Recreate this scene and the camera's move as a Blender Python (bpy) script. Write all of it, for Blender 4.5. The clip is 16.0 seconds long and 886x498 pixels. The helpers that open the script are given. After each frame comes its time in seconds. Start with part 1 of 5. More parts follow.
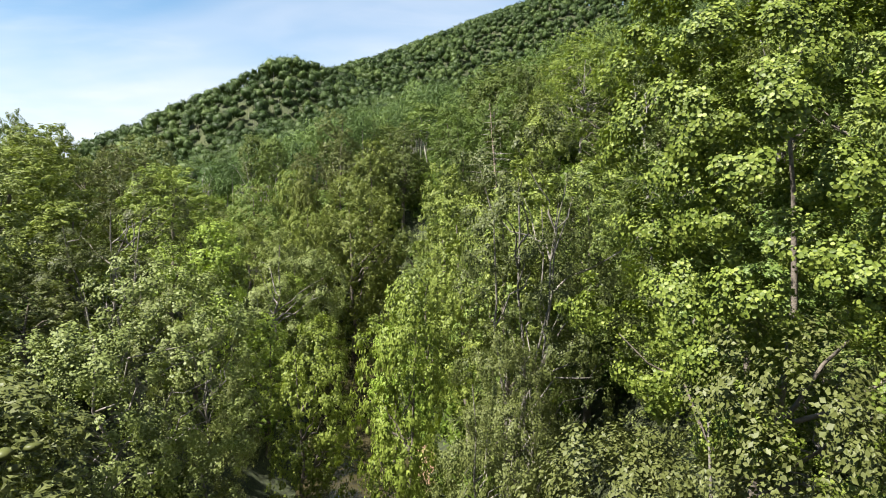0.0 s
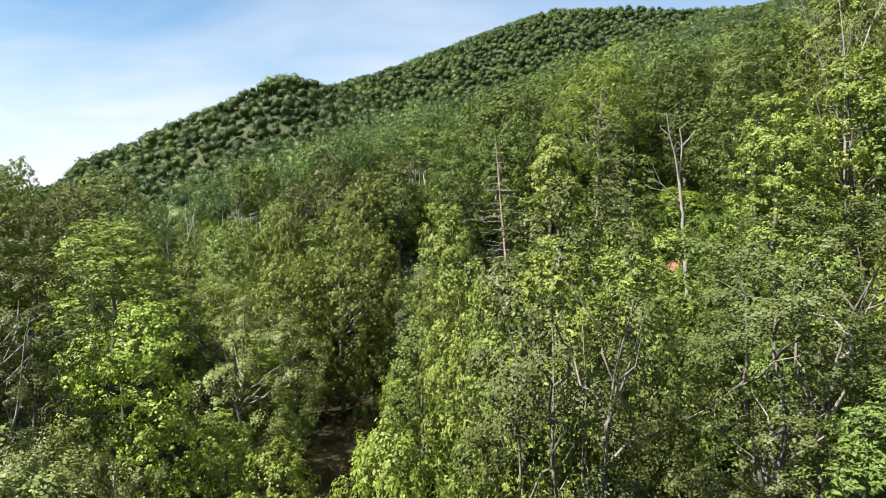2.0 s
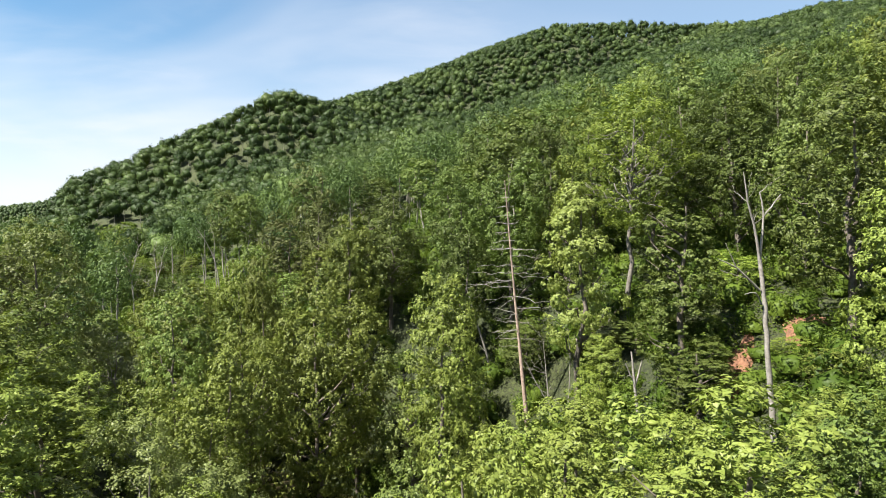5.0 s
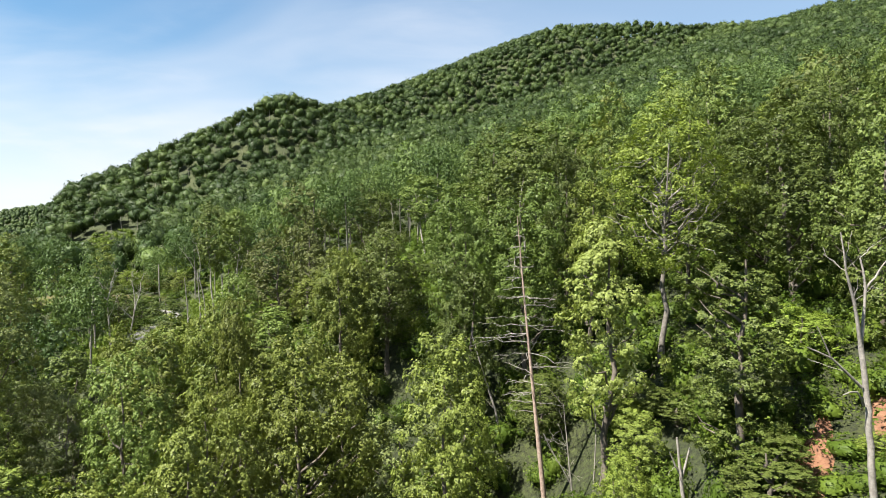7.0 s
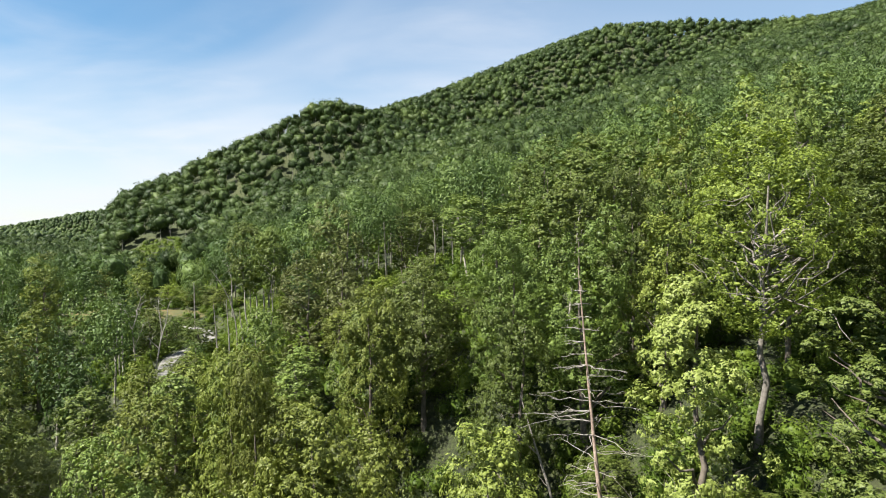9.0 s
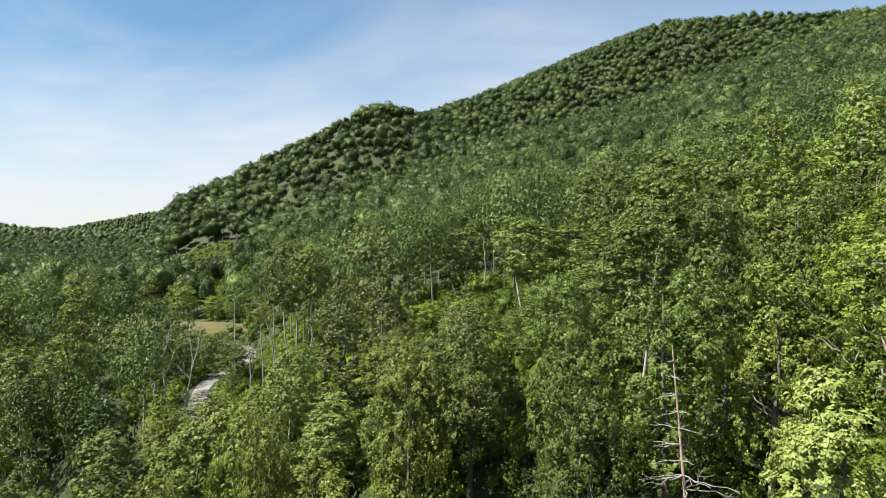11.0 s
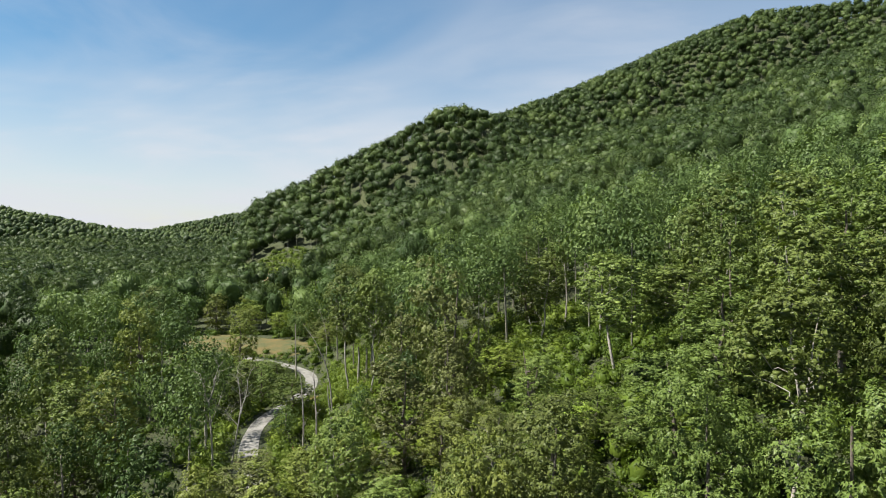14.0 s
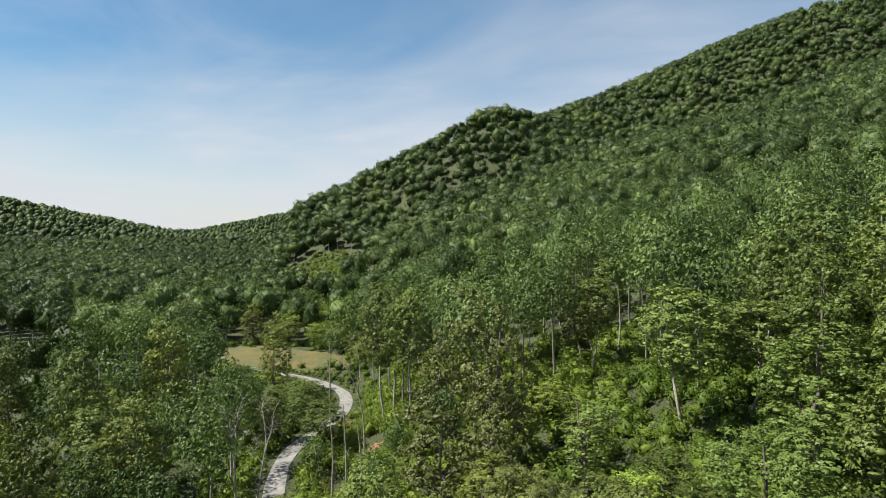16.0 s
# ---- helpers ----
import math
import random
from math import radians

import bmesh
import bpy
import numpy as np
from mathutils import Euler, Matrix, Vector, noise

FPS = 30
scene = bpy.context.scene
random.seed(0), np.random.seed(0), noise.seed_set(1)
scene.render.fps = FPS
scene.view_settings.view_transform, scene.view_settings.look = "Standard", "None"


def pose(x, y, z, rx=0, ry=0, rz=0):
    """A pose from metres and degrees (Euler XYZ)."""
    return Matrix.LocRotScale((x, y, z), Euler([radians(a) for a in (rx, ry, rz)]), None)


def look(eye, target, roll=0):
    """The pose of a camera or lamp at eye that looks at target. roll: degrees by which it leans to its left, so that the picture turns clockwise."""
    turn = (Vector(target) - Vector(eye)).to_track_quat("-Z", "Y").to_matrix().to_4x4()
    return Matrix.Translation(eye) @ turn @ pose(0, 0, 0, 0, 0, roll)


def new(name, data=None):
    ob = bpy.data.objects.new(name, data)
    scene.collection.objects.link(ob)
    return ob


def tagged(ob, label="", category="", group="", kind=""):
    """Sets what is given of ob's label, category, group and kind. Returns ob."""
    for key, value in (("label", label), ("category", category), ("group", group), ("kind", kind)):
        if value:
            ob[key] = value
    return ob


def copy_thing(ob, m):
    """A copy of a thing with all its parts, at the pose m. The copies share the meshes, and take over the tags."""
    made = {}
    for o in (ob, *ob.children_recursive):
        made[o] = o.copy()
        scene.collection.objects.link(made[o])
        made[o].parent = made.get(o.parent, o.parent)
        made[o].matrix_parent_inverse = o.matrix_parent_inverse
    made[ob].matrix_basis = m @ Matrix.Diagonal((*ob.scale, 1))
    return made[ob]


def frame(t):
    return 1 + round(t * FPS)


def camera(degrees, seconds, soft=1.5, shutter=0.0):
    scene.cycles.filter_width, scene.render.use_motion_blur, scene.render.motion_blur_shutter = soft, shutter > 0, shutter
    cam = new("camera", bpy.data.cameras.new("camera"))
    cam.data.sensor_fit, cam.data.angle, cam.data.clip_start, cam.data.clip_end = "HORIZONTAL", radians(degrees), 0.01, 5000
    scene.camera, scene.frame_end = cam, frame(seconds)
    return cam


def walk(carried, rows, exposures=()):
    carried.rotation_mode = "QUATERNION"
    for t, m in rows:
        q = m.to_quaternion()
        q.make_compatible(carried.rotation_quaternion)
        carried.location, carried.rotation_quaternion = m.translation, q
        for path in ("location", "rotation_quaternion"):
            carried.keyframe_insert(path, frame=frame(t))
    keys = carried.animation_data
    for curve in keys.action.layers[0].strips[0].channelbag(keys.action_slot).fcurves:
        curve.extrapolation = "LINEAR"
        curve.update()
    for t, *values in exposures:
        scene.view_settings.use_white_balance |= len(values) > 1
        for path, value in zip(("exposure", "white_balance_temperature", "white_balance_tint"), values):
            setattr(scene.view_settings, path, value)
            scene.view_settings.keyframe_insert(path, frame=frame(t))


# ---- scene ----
cam = camera(69.33, 16.0, 0.95)
PATH = [
    (0, (0.00, 0.00, 21.50), (-0.00, 49.89, 18.25), 0.09),
    (0.5, (0.01, 2.59, 22.38), (-0.02, 52.50, 19.42), 0.07),
    (1, (0.02, 5.20, 23.29), (-0.04, 55.12, 20.61), 0.05),
    (1.5, (0.04, 7.85, 24.18), (-0.03, 57.79, 21.79), 0.04),
    (2, (0.16, 10.52, 25.07), (0.06, 60.48, 22.99), -0.06),
    (2.5, (0.23, 13.06, 26.01), (0.11, 63.03, 24.20), -0.12),
    (3, (0.28, 15.69, 26.88), (0.16, 65.66, 25.38), -0.10),
    (3.5, (0.31, 18.21, 27.79), (0.17, 68.20, 26.55), -0.08),
    (4, (0.42, 20.75, 28.67), (0.25, 70.74, 27.51), -0.10),
    (4.2, (0.45, 21.77, 28.99), (0.26, 71.75, 27.86), -0.11),
    (5, (0.42, 25.65, 30.51), (0.25, 75.63, 29.45), -0.06),
    (5.6, (0.36, 28.53, 31.75), (0.23, 78.52, 30.73), -0.05),
    (6.3, (0.37, 32.04, 33.16), (0.19, 82.03, 32.12), -0.13),
    (6.5, (0.40, 33.09, 33.54), (0.18, 83.08, 32.48), -0.15),
    (7, (0.54, 35.69, 34.45), (0.11, 85.68, 33.44), -0.21),
    (7.5, (0.63, 38.17, 35.40), (-0.35, 88.15, 34.44), -0.22),
    (8, (0.65, 40.59, 36.35), (-1.30, 90.54, 35.43), -0.25),
    (8.5, (0.70, 42.97, 37.31), (-2.36, 92.87, 36.43), -0.29),
    (9, (0.65, 45.61, 38.20), (-3.38, 95.44, 37.37), -0.26),
    (9.5, (0.57, 48.19, 39.13), (-4.48, 97.93, 38.32), -0.26),
    (9.7, (0.52, 49.23, 39.51), (-4.92, 98.92, 38.69), -0.25),
    (10.4, (0.20, 52.74, 40.84), (-6.57, 102.27, 40.01), -0.11),
    (11.1, (-0.31, 56.06, 42.14), (-8.43, 105.39, 41.32), -0.01),
    (11.8, (-0.87, 59.31, 43.33), (-10.38, 108.39, 42.51), 0.03),
    (12, (-1.02, 60.24, 43.65), (-10.93, 109.25, 42.82), 0.04),
    (12.5, (-1.32, 62.48, 44.47), (-12.21, 111.27, 43.63), 0.11),
    (13, (-1.71, 64.55, 45.27), (-13.54, 113.13, 44.44), 0.19),
    (13.5, (-2.15, 66.42, 46.03), (-14.82, 114.78, 45.19), 0.28),
    (14, (-2.59, 68.53, 46.87), (-16.15, 116.65, 46.02), 0.28),
    (14.5, (-3.10, 70.55, 47.71), (-17.51, 118.42, 46.83), 0.29),
    (15, (-3.59, 72.54, 48.58), (-18.86, 120.14, 47.68), 0.32),
    (15.5, (-4.21, 74.51, 49.36), (-20.23, 121.87, 48.44), 0.36),
    (16, (-4.87, 76.55, 50.15), (-21.53, 123.68, 49.21), 0.43),
]
walk(cam, [(t, look(eye, target, roll)) for t, eye, target, roll in PATH],
     [(0, 1.98), (4, 1.92), (9, 1.82), (12.5, 1.58), (16, 1.43)])

# ---- light and sky ----
SUN_ELEV, SUN_AZ = radians(55), radians(-116)      # azimuth clockwise from +y
world = bpy.data.worlds.new("world")
scene.world = world
world.use_nodes = True


def build_sky():
    nt = world.node_tree
    nt.nodes.clear()
    out = nt.nodes.new("ShaderNodeOutputWorld")
    bg = nt.nodes.new("ShaderNodeBackground")
    bg.inputs["Strength"].default_value = SKY
    sky = nt.nodes.new("ShaderNodeTexSky")
    sky.sky_type, sky.sun_disc = "NISHITA", False
    sky.sun_elevation, sky.sun_rotation = SUN_ELEV, SUN_AZ
    sky.air_density, sky.dust_density, sky.ozone_density = 1.0, 0.3, 1.0
    co = nt.nodes.new("ShaderNodeTexCoord")
    sep = nt.nodes.new("ShaderNodeSeparateXYZ")
    nt.links.new(co.outputs["Generated"], sep.inputs[0])
    zz = nt.nodes.new("ShaderNodeMath")
    zz.operation = "ADD"
    zz.inputs[1].default_value = 0.16
    zc = nt.nodes.new("ShaderNodeMath")
    zc.operation = "MAXIMUM"
    zc.inputs[1].default_value = 0.0
    nt.links.new(sep.outputs["Z"], zc.inputs[0])
    nt.links.new(zc.outputs[0], zz.inputs[0])
    px = nt.nodes.new("ShaderNodeMath")
    py = nt.nodes.new("ShaderNodeMath")
    px.operation = py.operation = "DIVIDE"
    nt.links.new(sep.outputs["X"], px.inputs[0])
    nt.links.new(sep.outputs["Y"], py.inputs[0])
    nt.links.new(zz.outputs[0], px.inputs[1])
    nt.links.new(zz.outputs[0], py.inputs[1])
    flat = nt.nodes.new("ShaderNodeCombineXYZ")
    nt.links.new(px.outputs[0], flat.inputs[0])
    nt.links.new(py.outputs[0], flat.inputs[1])

    def layer(scale, detail, lo, hi, stretch, turn, shift):
        mp = nt.nodes.new("ShaderNodeMapping")
        mp.inputs["Scale"].default_value = stretch
        mp.inputs["Rotation"].default_value = (0, 0, radians(turn))
        mp.inputs["Location"].default_value = shift
        nt.links.new(flat.outputs[0], mp.inputs[0])
        n = nt.nodes.new("ShaderNodeTexNoise")
        n.inputs["Scale"].default_value = scale
        n.inputs["Detail"].default_value = detail
        n.inputs["Roughness"].default_value = 0.55
        n.inputs["Distortion"].default_value = 0.5
        nt.links.new(mp.outputs[0], n.inputs["Vector"])
        r = nt.nodes.new("ShaderNodeMapRange")
        r.interpolation_type = "SMOOTHSTEP"
        r.inputs["From Min"].default_value, r.inputs["From Max"].default_value = lo, hi
        nt.links.new(n.outputs[0], r.inputs["Value"])
        return r.outputs[0]

    wide = layer(0.42, 4, 0.40, 0.66, (1.0, 1.25, 1), 35, (3.1, 0.4, 0))
    fine = layer(1.1, 8, 0.42, 0.78, (1.0, 1.3, 1), 30, (0.7, 2.3, 0))
    mx = nt.nodes.new("ShaderNodeMath")
    mx.operation = "MULTIPLY_ADD"
    mx.inputs[1].default_value = 0.26
    nt.links.new(fine, mx.inputs[0])
    wid = nt.nodes.new("ShaderNodeMath")
    wid.operation = "MULTIPLY"
    wid.inputs[1].default_value = 0.34
    nt.links.new(wide, wid.inputs[0])
    nt.links.new(wid.outputs[0], mx.inputs[2])
    # thin cloud veil thickens towards the horizon
    low = nt.nodes.new("ShaderNodeMapRange")
    low.interpolation_type = "SMOOTHSTEP"
    low.inputs["From Min"].default_value, low.inputs["From Max"].default_value = 0.30, 0.07
    low.inputs["To Min"].default_value, low.inputs["To Max"].default_value = 0.0, 0.60
    nt.links.new(sep.outputs["Z"], low.inputs["Value"])
    # a bank of it stands over the hill
    bank = nt.nodes.new("ShaderNodeMapRange")
    bank.inputs["From Min"].default_value, bank.inputs["From Max"].default_value = -0.7, 0.1
    bank.inputs["To Min"].default_value, bank.inputs["To Max"].default_value = 0.0, 0.32
    nt.links.new(sep.outputs["X"], bank.inputs["Value"])
    veil = nt.nodes.new("ShaderNodeMath")
    veil.operation = "ADD"
    nt.links.new(low.outputs[0], veil.inputs[0])
    nt.links.new(bank.outputs[0], veil.inputs[1])
    tot = nt.nodes.new("ShaderNodeMath")
    tot.operation, tot.use_clamp = "ADD", True
    nt.links.new(mx.outputs[0], tot.inputs[0])
    nt.links.new(veil.outputs[0], tot.inputs[1])
    mix = nt.nodes.new("ShaderNodeMix")
    mix.data_type = "RGBA"
    nt.links.new(tot.outputs[0], mix.inputs["Factor"])
    blue = nt.nodes.new("ShaderNodeHueSaturation")
    blue.inputs["Saturation"].default_value, blue.inputs["Value"].default_value = 1.40, 0.90
    blue.inputs["Hue"].default_value = 0.491
    nt.links.new(sky.outputs[0], blue.inputs["Color"])
    nt.links.new(blue.outputs[0], mix.inputs["A"])
    mix.inputs["B"].default_value = (CLOUD * 0.95, CLOUD * 0.985, CLOUD * 1.06, 1)
    nt.links.new(mix.outputs["Result"], bg.inputs["Color"])
    nt.links.new(bg.outputs[0], out.inputs[0])


SKY, CLOUD = 0.05, 5.6
build_sky()
sun = new("sun", bpy.data.lights.new("sun", "SUN"))
sun.data.energy, sun.data.angle, sun.data.color = 5.0, radians(0.6), (1.0, 0.95, 0.86)
to_sun = Vector((math.sin(SUN_AZ) * math.cos(SUN_ELEV), math.cos(SUN_AZ) * math.cos(SUN_ELEV), math.sin(SUN_ELEV)))
sun.rotation_mode = "QUATERNION"
sun.rotation_quaternion = to_sun.to_track_quat("Z", "Y")
sun.location = to_sun * 200


# ---- materials ----
def nodes_of(name):
    m = bpy.data.materials.new(name)
    m.use_nodes = True
    return m, m.node_tree, m.node_tree.nodes["Principled BSDF"]


def noise_node(nt, scale, detail=4, rough=0.6):
    co = nt.nodes.new("ShaderNodeTexCoord")
    n = nt.nodes.new("ShaderNodeTexNoise")
    n.inputs["Scale"].default_value, n.inputs["Detail"].default_value, n.inputs["Roughness"].default_value = scale, detail, rough
    nt.links.new(co.outputs["Object"], n.inputs["Vector"])
    return n.outputs[0]


def ramp(nt, value, stops):
    r = nt.nodes.new("ShaderNodeValToRGB")
    while len(r.color_ramp.elements) < len(stops):
        r.color_ramp.elements.new(0.5)
    for e, (p, c) in zip(r.color_ramp.elements, stops):
        e.position, e.color = p, (*c, 1)
    nt.links.new(value, r.inputs[0])
    return r.outputs[0]


def leaf_material(name, dark, mid, light, through_light=0.32, world_patch=0.0):
    """Leaves: each leaf has its own shade, each tree its own tint, and light comes through."""
    m, nt, bsdf = nodes_of(name)
    geo = nt.nodes.new("ShaderNodeNewGeometry")
    col = ramp(nt, geo.outputs["Random Per Island"], [(0.0, dark), (0.55, mid), (1.0, light)])
    info = nt.nodes.new("ShaderNodeObjectInfo")
    hsv = nt.nodes.new("ShaderNodeHueSaturation")
    hue = nt.nodes.new("ShaderNodeMapRange")
    hue.inputs["To Min"].default_value, hue.inputs["To Max"].default_value = 0.490, 0.506
    val = nt.nodes.new("ShaderNodeMapRange")
    val.inputs["To Min"].default_value, val.inputs["To Max"].default_value = 0.70, 1.30
    nt.links.new(info.outputs["Random"], hue.inputs["Value"])
    nt.links.new(info.outputs["Random"], val.inputs["Value"])
    bsdf.inputs["Roughness"].default_value = 0.48
    bsdf.inputs["Specular IOR Level"].default_value = 0.17
    if world_patch:
        at = nt.nodes.new("ShaderNodeAttribute")
        at.attribute_name = "tint"
        pn = nt.nodes.new("ShaderNodeTexNoise")
        pn.inputs["Scale"].default_value, pn.inputs["Detail"].default_value = world_patch, 3
        nt.links.new(geo.outputs["Position"], pn.inputs["Vector"])
        wide = nt.nodes.new("ShaderNodeMapRange")
        wide.inputs["From Min"].default_value, wide.inputs["From Max"].default_value = 0.3, 0.7
        nt.links.new(pn.outputs[0], wide.inputs["Value"])
        both = nt.nodes.new("ShaderNodeMath")
        both.operation = "MULTIPLY_ADD"
        both.inputs[1].default_value = 0.8
        nt.links.new(at.outputs["Fac"], both.inputs[0])
        part_w = nt.nodes.new("ShaderNodeMath")
        part_w.operation = "MULTIPLY"
        part_w.inputs[1].default_value = 0.2
        nt.links.new(wide.outputs[0], part_w.inputs[0])
        nt.links.new(part_w.outputs[0], both.inputs[2])
        nt.links.new(both.outputs[0], hue.inputs["Value"])
        nt.links.new(both.outputs[0], val.inputs["Value"])
        hue.inputs["To Min"].default_value, hue.inputs["To Max"].default_value = 0.512, 0.478
        val.inputs["To Min"].default_value, val.inputs["To Max"].default_value = 0.55, 1.6
        bsdf.inputs["Specular IOR Level"].default_value = 0.12
        fn = nt.nodes.new("ShaderNodeTexNoise")
        fn.inputs["Scale"].default_value, fn.inputs["Detail"].default_value = 0.8, 4
        nt.links.new(geo.outputs["Position"], fn.inputs["Vector"])
        bump = nt.nodes.new("ShaderNodeBump")
        bump.inputs["Strength"].default_value, bump.inputs["Distance"].default_value = 0.5, 0.5
        nt.links.new(fn.outputs[0], bump.inputs["Height"])
        nt.links.new(bump.outputs[0], bsdf.inputs["Normal"])
    nt.links.new(hue.outputs[0], hsv.inputs["Hue"])
    nt.links.new(val.outputs[0], hsv.inputs["Value"])
    nt.links.new(col, hsv.inputs["Color"])
    nt.links.new(hsv.outputs[0], bsdf.inputs["Base Color"])
    tr = nt.nodes.new("ShaderNodeBsdfTranslucent")
    warm = nt.nodes.new("ShaderNodeMix")
    warm.data_type, warm.blend_type = "RGBA", "MULTIPLY"
    warm.inputs["Factor"].default_value = 1.0
    warm.inputs["B"].default_value = (1.4, 1.5, 0.6, 1)
    nt.links.new(hsv.outputs[0], warm.inputs["A"])
    nt.links.new(warm.outputs["Result"], tr.inputs["Color"])
    mix = nt.nodes.new("ShaderNodeMixShader")
    mix.inputs[0].default_value = through_light
    nt.links.new(bsdf.outputs[0], mix.inputs[1])
    nt.links.new(tr.outputs[0], mix.inputs[2])
    nt.links.new(mix.outputs[0], nt.nodes["Material Output"].inputs[0])
    return m


LEAF = {
    "mid": leaf_material("leaf_mid_green", (0.095, 0.121, 0.023), (0.121, 0.153, 0.029), (0.155, 0.184, 0.040), 0.16),
    "dark": leaf_material("leaf_dark_green", (0.071, 0.102, 0.023), (0.096, 0.130, 0.029), (0.123, 0.158, 0.038), 0.15),
    "deep": leaf_material("leaf_deep_green", (0.055, 0.082, 0.018), (0.074, 0.105, 0.022), (0.094, 0.125, 0.030), 0.17),
    "lime": leaf_material("leaf_yellow_green", (0.109, 0.152, 0.023), (0.146, 0.198, 0.031), (0.195, 0.247, 0.048), 0.23),
    "poplar": leaf_material("leaf_tulip_poplar", (0.049, 0.070, 0.011), (0.084, 0.109, 0.016), (0.146, 0.172, 0.036), 0.19),
    "dull": leaf_material("leaf_dull_olive", (0.047, 0.062, 0.015), (0.062, 0.079, 0.020), (0.082, 0.099, 0.029), 0.16),
    "grey": leaf_material("leaf_grey_green", (0.074, 0.090, 0.025), (0.096, 0.114, 0.032), (0.122, 0.140, 0.047), 0.14),
    "pale": leaf_material("leaf_pale_yellow", (0.122, 0.149, 0.034), (0.158, 0.189, 0.045), (0.201, 0.229, 0.074), 0.23),
    "far": leaf_material("leaf_far_wood", (0.028, 0.048, 0.013), (0.035, 0.057, 0.015), (0.044, 0.070, 0.020), 0.17, 0.03),
    "valley": leaf_material("leaf_valley_wood", (0.051, 0.084, 0.025), (0.064, 0.103, 0.030), (0.081, 0.125, 0.038), 0.17, 0.03),
    "under": leaf_material("leaf_undergrowth", (0.045, 0.074, 0.010), (0.059, 0.095, 0.013), (0.077, 0.114, 0.017), 0.22, 0.12),
}


def bark_material(name, a, b, scale=3.0):
    m, nt, bsdf = nodes_of(name)
    n = noise_node(nt, scale, 6, 0.7)
    nt.links.new(ramp(nt, n, [(0.3, a), (0.7, b)]), bsdf.inputs["Base Color"])
    bsdf.inputs["Roughness"].default_value = 0.85
    bump = nt.nodes.new("ShaderNodeBump")
    bump.inputs["Strength"].default_value, bump.inputs["Distance"].default_value = 0.6, 0.05
    nt.links.new(noise_node(nt, scale * 6, 4), bump.inputs["Height"])
    nt.links.new(bump.outputs[0], bsdf.inputs["Normal"])
    return m


BARK = bark_material("bark_grey_brown", (0.053, 0.041, 0.032), (0.150, 0.128, 0.101))
BARK_PALE = bark_material("bark_pale", (0.143, 0.128, 0.105), (0.345, 0.323, 0.285), 2.0)
BARK_GREY = bark_material("bark_mid_grey", (0.064, 0.056, 0.046), (0.203, 0.184, 0.158), 3.0)
DEADWOOD = bark_material("dead_wood_silver", (0.112, 0.101, 0.086), (0.285, 0.262, 0.232), 4.0)
DEADWOOD_RED = bark_material("dead_pine_wood", (0.165, 0.105, 0.075), (0.360, 0.285, 0.232), 4.0)


def ground_material():
    m, nt, bsdf = nodes_of("forest_floor")
    big = noise_node(nt, 0.05, 5)
    small = noise_node(nt, 2.6, 8, 0.8)
    a = ramp(nt, big, [(0.35, (0.024, 0.038, 0.010)), (0.65, (0.042, 0.056, 0.015))])
    b = ramp(nt, small, [(0.38, (0.20, 0.20, 0.18)), (0.66, (1.7, 1.55, 1.3))])
    mix = nt.nodes.new("ShaderNodeMix")
    mix.data_type, mix.blend_type = "RGBA", "MULTIPLY"
    mix.inputs["Factor"].default_value = 1
    nt.links.new(a, mix.inputs["A"])
    nt.links.new(b, mix.inputs["B"])
    nt.links.new(mix.outputs["Result"], bsdf.inputs["Base Color"])
    bsdf.inputs["Roughness"].default_value = 0.95
    bump = nt.nodes.new("ShaderNodeBump")
    bump.inputs["Strength"].default_value, bump.inputs["Distance"].default_value = 0.9, 0.4
    nt.links.new(small, bump.inputs["Height"])
    nt.links.new(bump.outputs[0], bsdf.inputs["Normal"])
    return m


def rough_material(name, stops, scale, bump_depth=0.05, roughness=0.92, scale2=None):
    m, nt, bsdf = nodes_of(name)
    n = noise_node(nt, scale, 6, 0.65)
    nt.links.new(ramp(nt, n, stops), bsdf.inputs["Base Color"])
    bsdf.inputs["Roughness"].default_value = roughness
    bump = nt.nodes.new("ShaderNodeBump")
    bump.inputs["Strength"].default_value, bump.inputs["Distance"].default_value = 0.7, bump_depth
    nt.links.new(noise_node(nt, scale2 or scale * 7, 5), bump.inputs["Height"])
    nt.links.new(bump.outputs[0], bsdf.inputs["Normal"])
    return m


GROUND = ground_material()
GRAVEL = rough_material("pale_gravel", [(0.3, (0.075, 0.074, 0.066)), (0.5, (0.139, 0.135, 0.121)), (0.72, (0.199, 0.191, 0.176))], 0.9, 0.03, 0.9, 14)
SOIL = rough_material("red_clay", [(0.3, (0.075, 0.038, 0.019)), (0.5, (0.165, 0.075, 0.039)), (0.75, (0.225, 0.128, 0.071))], 1.6, 0.2)
MEADOW = rough_material("dry_meadow", [(0.32, (0.030, 0.045, 0.009)), (0.5, (0.062, 0.056, 0.012)), (0.72, (0.098, 0.066, 0.015))], 0.3, 0.12, 0.95, 5)
SAND = rough_material("creek_bank_sand", [(0.3, (0.112, 0.068, 0.038)), (0.7, (0.225, 0.143, 0.083))], 1.0, 0.08)
ROOF = rough_material("pale_metal_roof", [(0.3, (0.62, 0.60, 0.56)), (0.7, (0.74, 0.72, 0.69))], 1.2, 0.01, 0.5)
WALLP = rough_material("weathered_wall", [(0.3, (0.34, 0.31, 0.26)), (0.7, (0.48, 0.44, 0.38))], 1.5, 0.02)
water_mat, _nt, _b = nodes_of("creek_water")
_b.inputs["Base Color"].default_value = (0.032, 0.027, 0.014, 1)
